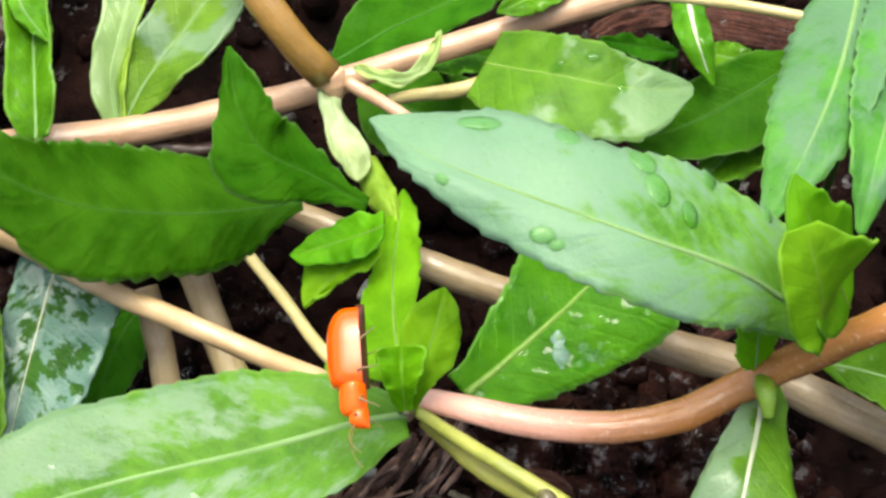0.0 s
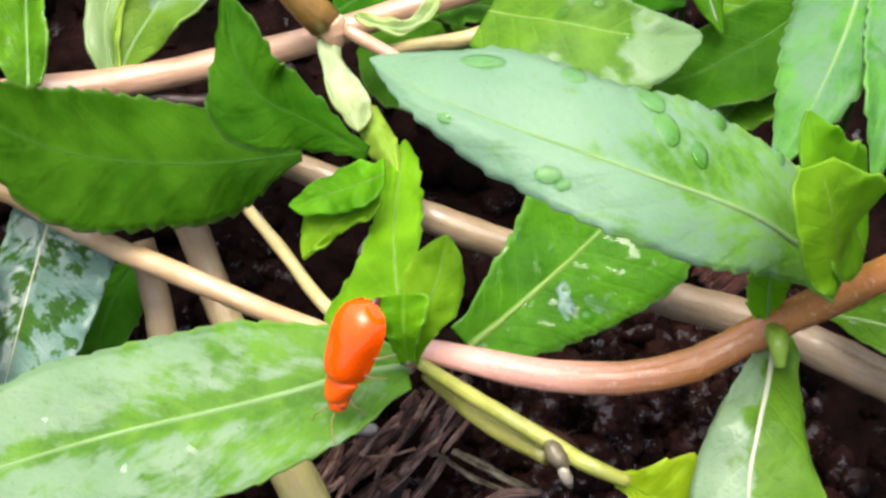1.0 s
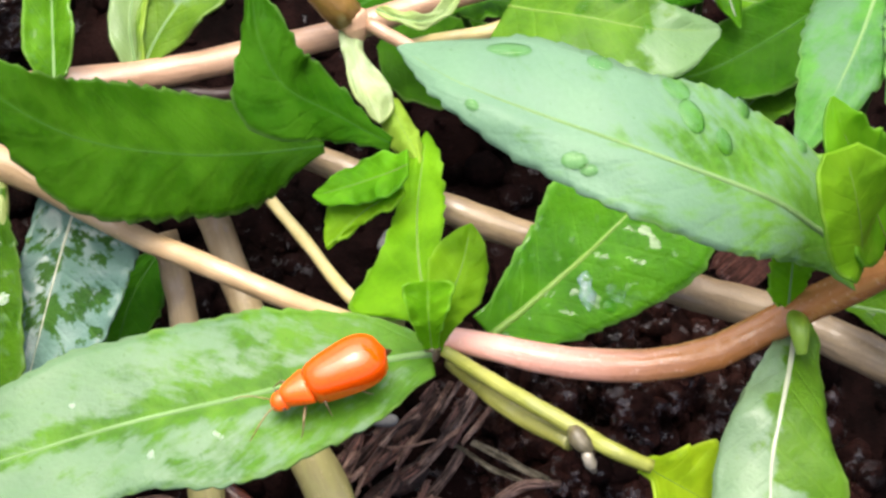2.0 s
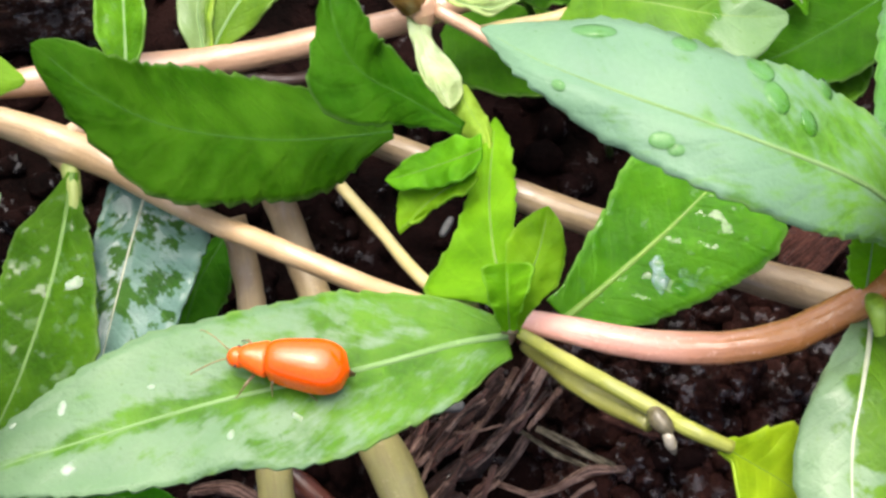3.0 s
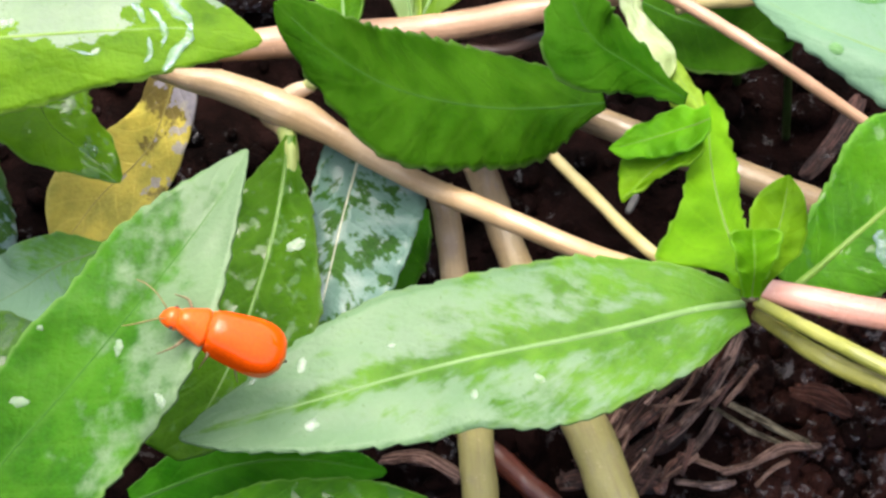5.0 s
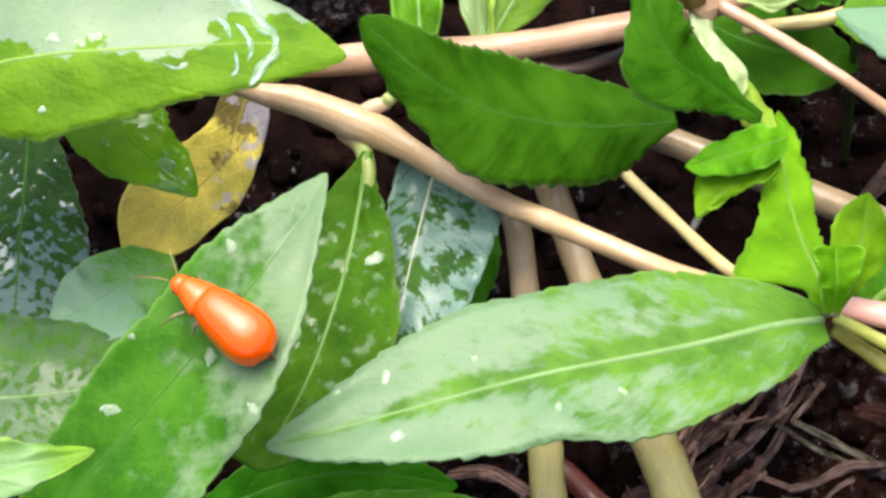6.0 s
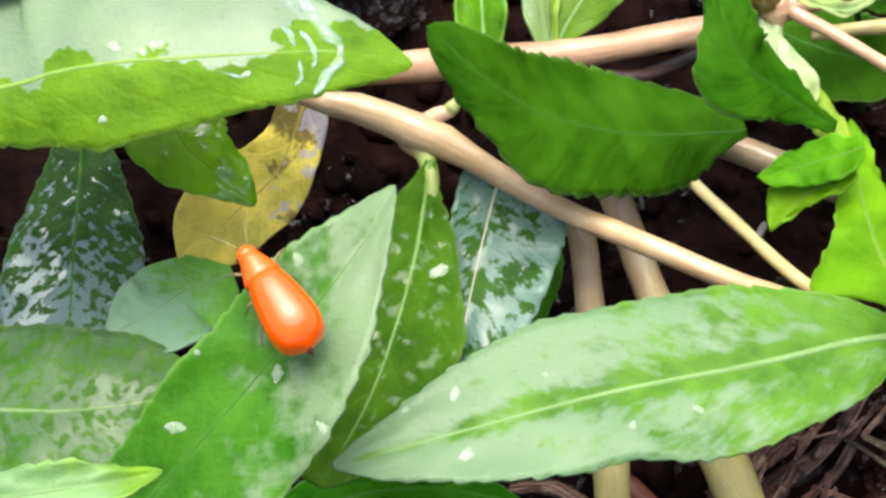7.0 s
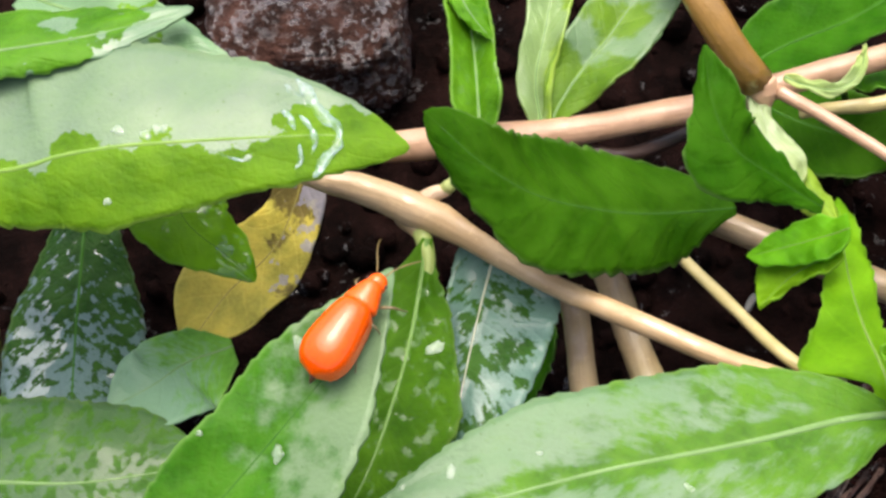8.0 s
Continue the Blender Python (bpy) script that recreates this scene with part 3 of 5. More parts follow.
leaf(runner, LEAF_YOUNG, [(0.23, -0.57, 23.00), (1.14, 0.86, 24.90), (2.16, 2.68, 25.30), (3.01, 4.93, 25.20)],
     (0.33, 0.33, 0.57, 0.82, 1.11, 1.42, 1.62, 1.49, 1.32, 0.78, 0.00), (0.39, 0.39, 0.61, 0.86, 1.19, 1.43, 1.35, 1.25, 1.00, 0.72, 0.00), 0.2, -0.4, teeth=0.1, rib=RIB_YELLOW, rib_size=0.4)
leaf(runner, LEAF_YOUNG, [(0.07, -0.89, 23.70), (0.13, 0.02, 25.80), (0.36, 1.72, 26.20)],
     (0.41, 0.41, 0.52, 0.62, 0.73, 0.87, 0.99, 1.08, 1.16, 1.24, 0.00), (0.34, 0.34, 0.46, 0.57, 0.69, 0.81, 0.93, 1.04, 1.15, 1.27, 0.00), 0.5, 0.5, teeth=0.05, rib=RIB_YELLOW, rib_size=0.3)
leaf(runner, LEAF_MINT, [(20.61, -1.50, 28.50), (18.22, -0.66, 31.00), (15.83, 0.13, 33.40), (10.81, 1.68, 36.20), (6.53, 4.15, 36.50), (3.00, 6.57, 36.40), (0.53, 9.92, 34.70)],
     (1.56, 1.56, 2.18, 2.91, 3.16, 2.90, 2.60, 2.17, 1.54, 0.78, 0.00), (4.20, 4.12, 4.00, 4.55, 4.74, 4.44, 4.13, 4.25, 3.92, 2.49, 0.00), -1.0, -0.8, label='large green leaf with water drops, pale sky sheen painted on it', rib_size=0.55)
leaf(runner, LEAF_MID, [(21.36, -1.57, 30.50), (19.45, -0.63, 35.80), (18.36, 0.46, 38.20), (18.14, 1.76, 38.80)],
     (0.90, 1.90, 2.70, 3.20, 3.35, 3.00, 2.61, 2.21, 1.39, 0.63, 0.00), (0.90, 2.40, 3.60, 4.00, 3.60, 3.00, 2.40, 1.90, 1.42, 0.90, 0.00), 0.3, -0.5, label='young green leaf at the stem tip', teeth=0.06, rib=RIB_YELLOW, rib_size=0.4)
leaf(runner, LEAF_TENDER, [(19.40, -3.56, 32.00), (18.76, -3.11, 35.50), (18.26, -2.16, 37.80), (17.93, -0.76, 38.90)],
     (0.50, 1.10, 1.55, 1.85, 2.00, 2.05, 2.00, 1.90, 1.80, 1.55, 0.90), (0.60, 1.70, 2.80, 3.60, 3.90, 3.70, 3.30, 2.80, 2.20, 1.45, 0.60), 0.5, 0.3, label='young lime green leaf, broad and rounded', teeth=0.05, rib=RIB_YELLOW, rib_size=0.3)
leaf(runner, LEAF_WET, [(18.56, -1.60, 22.40), (16.93, -5.09, 24.60), (15.70, -7.60, 25.70), (14.72, -10.16, 25.20), (13.80, -14.68, 24.64)],
     (0.70, 1.25, 1.42, 1.70, 2.10, 2.60, 3.20, 3.70, 3.60, 2.40, 0.00), (0.50, 0.71, 1.10, 1.45, 1.80, 2.10, 2.40, 2.65, 2.60, 1.90, 0.00), -0.8, -0.8, label='wet leaf with painted pale glare and a whitish middle rib', teeth=0.1, rib=RIB_WHITE, rib_size=0.85)
leaf(runner, LEAF_YOUNG, [(17.67, -1.88, 24.64), (17.61, -1.23, 26.88), (17.89, -0.08, 28.00)],
     (0.18, 0.61, 1.06, 1.10, 1.06, 0.95, 0.56), (0.16, 0.44, 0.82, 0.91, 0.90, 0.79, 0.53), 0.2, 0.2)
leaf(runner, LEAF, [(23.45, 1.46, 14.56), (25.64, 0.16, 15.68), (28.70, -1.54, 15.68), (33.02, -4.20, 14.56)],
     (0.18, 0.92, 1.82, 2.56, 2.41, 1.35, 0.00), (0.19, 0.64, 1.42, 2.20, 2.04, 1.26, 0.00), 0.8, -0.5)
leaf(runner, LEAF_LIME, [(9.03, -8.48, 24.30), (10.83, -9.36, 22.80), (12.46, -10.35, 21.50), (14.71, -12.27, 19.00)],
     (0.35, 0.79, 1.33, 2.03, 2.82, 3.02, 3.27, 3.45, 3.41, 3.39, 3.38), (0.41, 0.41, 2.06, 3.61, 4.19, 4.31, 3.74, 2.94, 1.99, 1.00, 0.00), 0.6, 0.4, label='yellow-green young leaf on a yellow stalk', rib=RIB_YELLOW, rib_size=0.15)
stem(runner, STALK, [(0.73, -0.33, 21.84), (3.69, -3.71, 23.52), (6.44, -6.53, 24.64), (7.58, -7.76, 25.20), (9.4, -8.75, 24.55)], (0.32, 0.38, 0.41, 0.41, 0.36,), "petiole", label='yellow-green leaf stalk')
stem(runner, OLIVE, [(0.93, -0.30, 20.16), (3.49, -3.94, 21.84), (6.00, -6.63, 23.52)], (0.37, 0.48, 0.48,), "petiole", label='olive green leaf stalk')
stem(runner, FRAYED, [(6.10, -6.33, 24.42), (6.32, -7.12, 25.09), (6.69, -7.61, 24.86)], (0.37, 0.56, 0.35,), "node", label='grey frayed stem node')
stem(runner, BUD, [(18.08, -1.95, 24.08), (17.74, -3.39, 25.20), (17.70, -4.38, 24.64)], (0.42, 0.59, 0.28,), "bud", label='small green bud')
# the forked tan creeper
stem(creeper, TAN, [(-51.22, 40.96, 0.00), (-41.84, 29.85, 11.20), (-33.51, 22.68, 17.92), (-28.40, 19.24, 19.00), (-27.15, 18.82, 18.90), (-25.59, 18.29, 18.80), (-24.07, 17.41, 18.60), (-22.62, 16.55, 18.40), (-21.05, 15.67, 18.20), (-19.60, 14.41, 18.00), (-18.16, 13.18, 17.90), (-15.30, 10.94, 17.80), (-12.44, 9.08, 17.80), (-9.65, 7.20, 17.90), (-6.43, 4.92, 18.30), (0.38, 0.20, 20.40)], (0.76, 0.76, 0.76, 0.76, 0.75, 0.75, 0.75, 0.75, 0.75, 0.74, 0.74, 0.74, 0.73, 0.72, 0.72, 0.71, 0.71, 0.70, 0.66, 0.61, 0.60, 0.68, 0.87, 0.97, 1.10, 1.02, 0.80, 0.69, 0.64, 0.64, 0.64, 0.64, 0.64, 0.64, 0.61, 0.59, 0.58, 0.56, 0.55, 0.54, 0.53), "stem", label='tan woody creeping stem with swollen nodes')
stem(creeper, TANPINK, [(-28.23, 20.79, 19.04), (-23.56, 21.08, 18.48), (-20.16, 21.70, 17.36), (-15.63, 22.00, 16.35), (-12.10, 22.20, 16.13), (-8.73, 22.60, 15.90), (-2.91, 23.30, 15.68), (2.64, 24.40, 15.68), (9.91, 25.61, 15.68), (18.02, 26.88, 15.68), (29.61, 30.61, 12.32), (42.80, 40.27, 0.00)], (0.68, 1.01, 0.95, 0.88, 0.81, 0.81, 0.81, 0.81, 0.85, 0.85, 0.85, 0.85,), "stem", label='smooth tan creeping stem')
stem(creeper, BROWNSTEM, [(-10.14, 59.85, 0.00), (-7.02, 39.27, 15.68), (-5.44, 28.40, 22.40), (-4.21, 25.47, 21.80), (-2.77, 23.45, 20.00), (-1.68, 22.75, 18.40)], (0.91, 0.91, 0.93, 0.96, 0.98, 1.08,), "stem", label='olive-brown upright stem')
stem(creeper, TANPINK, [(-0.52, 22.11, 18.20), (2.00, 19.70, 18.30), (5.00, 16.45, 18.48), (8.06, 13.96, 17.36), (11.22, 11.84, 15.68)], (0.43, 0.39, 0.36, 0.36, 0.33,), "twig", label='thin pinkish side stem')
stem(creeper, CREAM, [(-10.01, 17.42, 14.56), (-8.09, 13.76, 15.46), (-5.83, 9.34, 16.80), (-3.62, 4.60, 18.82), (-1.26, 2.35, 19.60)], (0.34, 0.35, 0.36, 0.38, 0.36,), "petiole", label='thin pale yellow stalk')
stem(creeper, CREAM, [(1.96, 23.15, 13.44), (3.90, 22.56, 14.56), (6.15, 22.16, 15.12), (8.44, 22.16, 15.68)], (0.38, 0.42, 0.49, 0.52,), "petiole")
stem(creeper, CREAM, [(16.60, 22.48, 22.40), (22.17, 20.78, 22.40), (27.23, 18.65, 22.40)], (0.29, 0.32, 0.32,), "petiole", label='thin pale yellow stalk')
leaf(creeper, LEAF_CREAM, [(-1.58, 22.85, 17.70), (-1.57, 19.98, 18.00), (-1.17, 17.54, 18.10), (-0.70, 15.52, 18.00)],
     (0.65, 0.63, 0.63, 0.57, 0.73, 1.03, 1.25, 1.34, 1.38, 1.12, 0.0), (0.68, 0.66, 0.65, 0.6, 0.61, 0.66, 0.69, 0.71, 0.56, 0.37, 0.0), -0.15, -0.1, label='pale whitish-green folded leaf', teeth=0.04, rib=RIB_WHITE, rib_size=0.1, crease=0.05, quilt=0.0)
leaf(creeper, LEAF_SHOOT, [(-0.04, 17.50, 17.20), (0.47, 15.42, 17.50), (0.92, 13.98, 17.80), (1.17, 12.60, 17.90)],
     (0.61, 0.68, 0.75, 0.81, 0.82, 0.82, 0.75, 0.63, 0.50, 0.29, 0.00), (0.92, 0.92, 0.92, 0.93, 0.94, 0.94, 0.88, 0.82, 0.69, 0.48, 0.16), -0.8, -0.8, label='fresh light green shoot leaf', teeth=0.1, rib=RIB_YELLOW, rib_size=0.15)
leaf(creeper, LEAF_DARK, [(-4.10, 15.41, 16.50), (-7.04, 15.38, 17.00), (-11.16, 14.54, 19.50), (-15.74, 13.97, 23.30), (-18.79, 14.57, 26.30), (-21.82, 16.87, 28.60)],
     (0.30, 1.75, 2.75, 3.22, 3.43, 3.79, 3.98, 3.70, 2.26, 1.31, 0.00), (0.60, 2.60, 4.19, 4.61, 4.64, 4.52, 4.24, 3.57, 2.58, 1.71, 0.00), -1.9, -0.6, label='dark green leaf with a toothed edge', teeth=0.4, rib=RIB_DARK, rib_size=0.16, crease=0.3, quilt=0.25, blunt=0.8)
leaf(creeper, LEAF_DARK, [(-0.30, 12.53, 20.80), (-3.09, 13.82, 23.00), (-5.40, 14.61, 25.20), (-6.33, 16.66, 26.60), (-6.39, 19.65, 27.60)],
     (0.40, 0.69, 1.07, 1.55, 1.96, 2.41, 2.86, 1.75, 0.92, 0.53, 0.00), (0.45, 0.57, 1.09, 1.64, 2.71, 2.62, 2.13, 1.80, 1.62, 0.98, 0.15), -1.2, -0.6, label='dark green leaf standing up from the node', teeth=0.34, rib=RIB_DARK, rib_size=0.14, crease=0.3, quilt=0.12)
leaf(creeper, LEAF_MID, [(0.35, 10.26, 22.40), (-2.21, 10.59, 20.70), (-4.95, 10.41, 20.20)],
     (0.61, 1.15, 1.31, 1.45, 1.47, 1.36, 1.26, 1.15, 1.00, 0.84, 0.00), (1.01, 1.01, 1.23, 1.29, 1.34, 1.38, 1.18, 0.98, 0.73, 0.36, 0.00), -0.2, -0.2, teeth=0.12, rib=RIB_YELLOW, rib_size=0.3)
leaf(creeper, LEAF_YOUNG, [(-0.09, 9.44, 21.50), (-2.45, 9.24, 19.70), (-4.65, 7.74, 19.00)],
     (0.42, 0.65, 0.81, 0.77, 0.70, 0.63, 0.55, 0.42, 0.28, 0.13, 0.00), (1.10, 1.10, 1.17, 1.22, 1.28, 1.39, 1.59, 1.79, 1.27, 0.77, 0.00), -0.2, -0.2, teeth=0.15, rib=RIB_YELLOW, rib_size=0.3)
leaf(creeper, LEAF_KNOT, [(-22.35, 14.79, 18.40), (-22.96, 12.58, 18.00), (-23.87, 9.40, 17.60), (-25.27, 5.69, 17.20), (-27.26, 1.54, 16.80), (-30.25, -2.78, 16.40)],
     (0.25, 0.80, 1.75, 2.53, 3.25, 3.99, 3.80, 3.44, 2.87, 2.15, 0.00), (0.25, 1.25, 2.52, 2.86, 2.84, 2.71, 2.60, 2.55, 2.34, 2.18, 1.95), 0.6, 0.3, label='green leaf hanging from the stem node', rib=RIB_KNOT, rib_size=0.6)
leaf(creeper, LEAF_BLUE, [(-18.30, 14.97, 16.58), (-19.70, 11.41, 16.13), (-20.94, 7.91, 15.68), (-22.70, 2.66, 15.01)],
     (2.77, 3.85, 4.58, 4.29, 3.48, 1.98, 0.00), (1.97, 2.13, 2.01, 1.92, 1.74, 1.10, 0.00), 0.4, 0.4, label='dark wet leaf, sky reflections painted in pale patches', rib=RIB_WHITE, rib_size=0.5)
leaf(creeper, LEAF_DARK, [(-15.37, 14.27, 8.40), (-17.40, 11.31, 8.40), (-19.40, 6.46, 7.28)],
     (0.39, 1.17, 1.85, 2.04, 1.65, 0.92, 0.00), (0.35, 0.88, 1.39, 1.54, 1.36, 0.84, 0.00), 0.3, 0.3, rib=RIB_DARK)
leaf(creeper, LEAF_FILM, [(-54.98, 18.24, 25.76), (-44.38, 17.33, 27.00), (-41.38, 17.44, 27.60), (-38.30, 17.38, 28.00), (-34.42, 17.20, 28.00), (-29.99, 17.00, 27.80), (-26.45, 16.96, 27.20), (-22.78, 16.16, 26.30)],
     (2.10, 4.60, 6.40, 6.70, 6.70, 6.50, 6.30, 5.17, 4.16, 2.06, 0.00), (1.70, 1.90, 2.10, 2.50, 3.40, 4.15, 3.60, 3.00, 2.60, 1.90, 0.00), 0.1, -3.0, label='large wet leaf, pale shine painted on one half', rib=RIB_YELLOW)
leaf(creeper, LEAF_SHEEN, [(-54.12, 25.66, 26.88), (-45.84, 24.26, 28.22), (-39.62, 24.36, 28.45), (-33.78, 26.02, 27.55)],
     (1.95, 2.91, 3.40, 3.12, 2.16, 1.13, 0.00), (1.23, 1.90, 1.88, 1.76, 1.47, 0.77, 0.00), -1.0, -0.6)
leaf(creeper, LEAF_FILM_ALL, [(-44.41, 31.47, 23.52), (-38.79, 27.58, 24.98), (-34.48, 24.54, 26.10), (-32.20, 23.69, 25.76)],
     (0.70, 1.58, 2.30, 2.39, 1.74, 0.89, 0.00), (0.78, 1.93, 3.02, 2.62, 1.49, 0.79, 0.00), 0.3, 0.3, label='wet leaf tip with pale shine painted on')
leaf(creeper, LEAF_GLOSS2, [(-37.52, 23.33, 16.24), (-36.45, 18.62, 17.36), (-34.23, 16.45, 16.24), (-32.73, 15.01, 15.12)],
     (1.36, 2.35, 2.83, 2.79, 2.01, 1.06, 0.00), (1.35, 2.48, 3.44, 2.87, 1.70, 0.81, 0.00), -0.8, 0.6, label='small wet green leaf', rib=RIB_DARK, rib_size=0.2)
leaf(creeper, LEAF, [(-18.59, 20.16, 20.16), (-18.38, 23.63, 20.83), (-18.27, 26.70, 21.06), (-18.35, 31.76, 21.06)],
     (0.66, 1.52, 1.49, 1.30, 1.34, 1.42, 0.72), (0.64, 1.22, 1.36, 1.16, 1.09, 1.16, 0.65), 0.8, 0.8, teeth=0.1)
leaf(creeper, LEAF, [(-19.09, 31.00, 22.18), (-18.45, 27.81, 22.40), (-17.12, 25.57, 21.73)],
     (0.38, 1.13, 1.35, 1.35, 1.15, 0.62, 0.00), (0.31, 0.62, 0.81, 0.78, 0.57, 0.34, 0.00), -0.6, -0.6, teeth=0.1)
leaf(creeper, LEAF_BRACT, [(-14.58, 22.77, 16.24), (-14.56, 25.50, 17.25), (-13.52, 28.69, 17.92), (-12.14, 33.31, 17.92)],
     (0.60, 1.07, 1.24, 1.08, 1.26, 1.34, 0.67), (0.51, 0.80, 1.16, 1.28, 1.33, 1.34, 0.76), 0.9, 0.9, label='pale whitish-green leaf, wet on top', teeth=0.1)
leaf(creeper, LEAF_TIP, [(-13.97, 22.90, 16.35), (-12.53, 24.65, 17.47), (-9.70, 27.41, 18.37), (-5.70, 32.32, 18.59)],
     (0.45, 1.22, 1.85, 2.25, 2.15, 1.91, 0.66), (0.48, 1.42, 2.26, 2.81, 2.84, 2.47, 0.81), 0.9, 0.9, teeth=0.15)
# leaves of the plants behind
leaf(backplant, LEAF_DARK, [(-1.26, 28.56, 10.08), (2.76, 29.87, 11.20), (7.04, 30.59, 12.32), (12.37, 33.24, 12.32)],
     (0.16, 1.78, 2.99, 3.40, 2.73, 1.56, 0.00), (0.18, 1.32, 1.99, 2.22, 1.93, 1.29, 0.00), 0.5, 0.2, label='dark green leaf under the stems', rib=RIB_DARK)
leaf(creeper, LEAF_CURL, [(0.12, 23.00, 18.20), (1.49, 22.07, 18.40), (2.77, 21.65, 18.40), (3.98, 22.05, 18.40), (4.96, 23.21, 18.30), (5.61, 24.78, 18.00)],
     (0.15, 0.25, 0.4, 0.45, 0.4, 0.28, 0.00), (0.15, 0.25, 0.42, 0.45, 0.35, 0.22, 0.00), 0.15, -0.1, label='narrow curled pale leaf', teeth=0.02)
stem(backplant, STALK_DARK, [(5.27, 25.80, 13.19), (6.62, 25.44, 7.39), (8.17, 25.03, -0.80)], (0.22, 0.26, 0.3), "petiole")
leaf(backplant, LEAF, [(4.88, 25.90, 13.44), (6.82, 25.42, 14.00), (8.94, 25.19, 13.44)],
     (0.73, 1.02, 1.17, 1.17, 1.02, 0.66, 0.22), (0.93, 1.30, 1.57, 1.67, 1.39, 0.84, 0.28), 0.3, 0.3)
stem(backplant, STALK_DARK, [(8.27, 22.53, 16.55), (9.37, 21.66, 9.24), (10.63, 20.67, -0.80)], (0.22, 0.26, 0.3), "petiole")
leaf(backplant, LEAF_BLOTCH, [(7.96, 22.77, 16.80), (11.63, 20.04, 19.04), (15.37, 18.52, 19.04), (19.74, 18.27, 17.92)],
     (2.22, 2.55, 2.67, 2.46, 1.82, 1.05, 0.00), (2.31, 3.17, 3.64, 3.93, 3.50, 1.69, 0.00), 0.6, -0.2, label='green leaf with pale blotches of painted sheen', rib=RIB_YELLOW, rib_size=0.4)
stem(backplant, STALK_DARK, [(27.27, 20.55, 15.43), (25.98, 20.00, 8.62), (24.51, 19.37, -0.80)], (0.22, 0.26, 0.3), "petiole")
leaf(backplant, LEAF_DARK, [(27.64, 20.70, 15.68), (23.04, 18.80, 15.12), (18.99, 17.63, 14.56), (15.73, 17.72, 14.00)],
     (0.31, 1.77, 3.36, 3.66, 2.48, 1.23, 0.00), (0.28, 1.21, 2.21, 2.51, 1.75, 0.89, 0.00), 0.4, 0.4, rib=RIB_DARK)
stem(backplant, STALK_DARK, [(24.23, 17.85, 13.19), (23.16, 16.95, 7.39), (21.93, 15.92, -0.80)], (0.22, 0.26, 0.3), "petiole")
leaf(backplant, LEAF, [(24.53, 18.11, 13.44), (22.33, 16.28, 13.44), (19.90, 14.55, 12.88)],
     (0.22, 1.39, 2.19, 2.27, 1.67, 0.82, 0.00), (0.20, 1.16, 1.77, 1.90, 1.29, 0.68, 0.00), 0.4, 0.4)
stem(backplant, STALK_DARK, [(21.09, 26.78, 16.55), (20.96, 25.38, 9.24), (20.80, 23.79, -0.80)], (0.22, 0.26, 0.3), "petiole")
leaf(backplant, LEAF, [(21.13, 27.17, 16.80), (20.69, 21.93, 17.92), (21.31, 19.16, 16.24)],
     (0.46, 0.83, 0.97, 1.05, 0.89, 0.50, 0.00), (0.39, 0.78, 1.03, 1.14, 0.79, 0.43, 0.00), -0.5, -0.5, label='narrow green leaf with a pale broad rib', teeth=0.06, rib=RIB_WHITE, rib_size=2.2)
stem(backplant, STALK_DARK, [(24.86, 21.90, 13.19), (23.49, 22.20, 7.39), (21.93, 22.55, -0.80)], (0.22, 0.26, 0.3), "petiole")
leaf(backplant, LEAF, [(25.25, 21.82, 13.44), (23.30, 22.31, 14.00), (21.11, 23.47, 13.44)],
     (0.19, 0.75, 1.31, 1.50, 1.22, 0.66, 0.00), (0.14, 0.57, 0.92, 0.99, 0.78, 0.43, 0.00), 0.3, 0.3)
stem(backplant, STALK_DARK, [(20.26, 24.21, 12.07), (18.99, 24.80, 6.78), (17.53, 25.47, -0.80)], (0.22, 0.26, 0.3), "petiole")
leaf(backplant, LEAF_DARK, [(20.62, 24.05, 12.32), (18.61, 24.96, 12.32), (15.88, 26.04, 12.32)],
     (0.20, 0.61, 1.01, 1.11, 0.91, 0.51, 0.00), (0.13, 0.40, 0.67, 0.74, 0.61, 0.34, 0.00), 0.3, 0.3, rib=RIB_DARK)
stem(backplant, STALK_DARK, [(13.55, 27.82, 16.55), (12.37, 27.07, 9.24), (11.03, 26.20, -0.80)], (0.22, 0.26, 0.3), "petiole")
leaf(backplant, LEAF, [(13.88, 28.04, 16.80), (10.86, 26.13, 17.92), (9.19, 25.52, 17.92)],
     (0.60, 1.11, 1.44, 1.44, 1.13, 0.63, 0.00), (0.48, 0.90, 1.17, 1.16, 0.89, 0.48, 0.00), 0.3, 0.3)
stem(backplant, STALK_DARK, [(29.89, 22.06, 24.39), (29.26, 20.81, 13.55), (28.54, 19.38, -0.80)], (0.22, 0.26, 0.3), "petiole")
leaf(backplant, LEAF_DULL, [(30.07, 22.42, 24.64), (24.88, 12.24, 29.12), (21.24, 6.63, 30.80), (18.52, 3.50, 30.24)],
     (0.92, 1.64, 2.31, 2.38, 1.97, 1.11, 0.00), (0.62, 1.34, 2.26, 2.99, 2.60, 1.42, 0.00), 1.0, -1.0, label='large green leaf, pale bluish sheen painted on')
stem(backplant, STALK_DARK, [(32.17, 20.86, 24.39), (31.56, 19.60, 13.55), (30.87, 18.16, -0.80)], (0.22, 0.26, 0.3), "petiole")
leaf(backplant, LEAF_DULL, [(32.35, 21.22, 24.64), (27.29, 10.80, 29.12), (24.24, 5.18, 31.36), (22.88, 2.14, 30.24)],
     (0.96, 1.90, 2.79, 2.81, 1.94, 1.00, 0.00), (0.95, 1.56, 2.13, 2.32, 1.81, 0.98, 0.00), -1.0, 0.8, label='large green leaf, pale bluish sheen painted on')
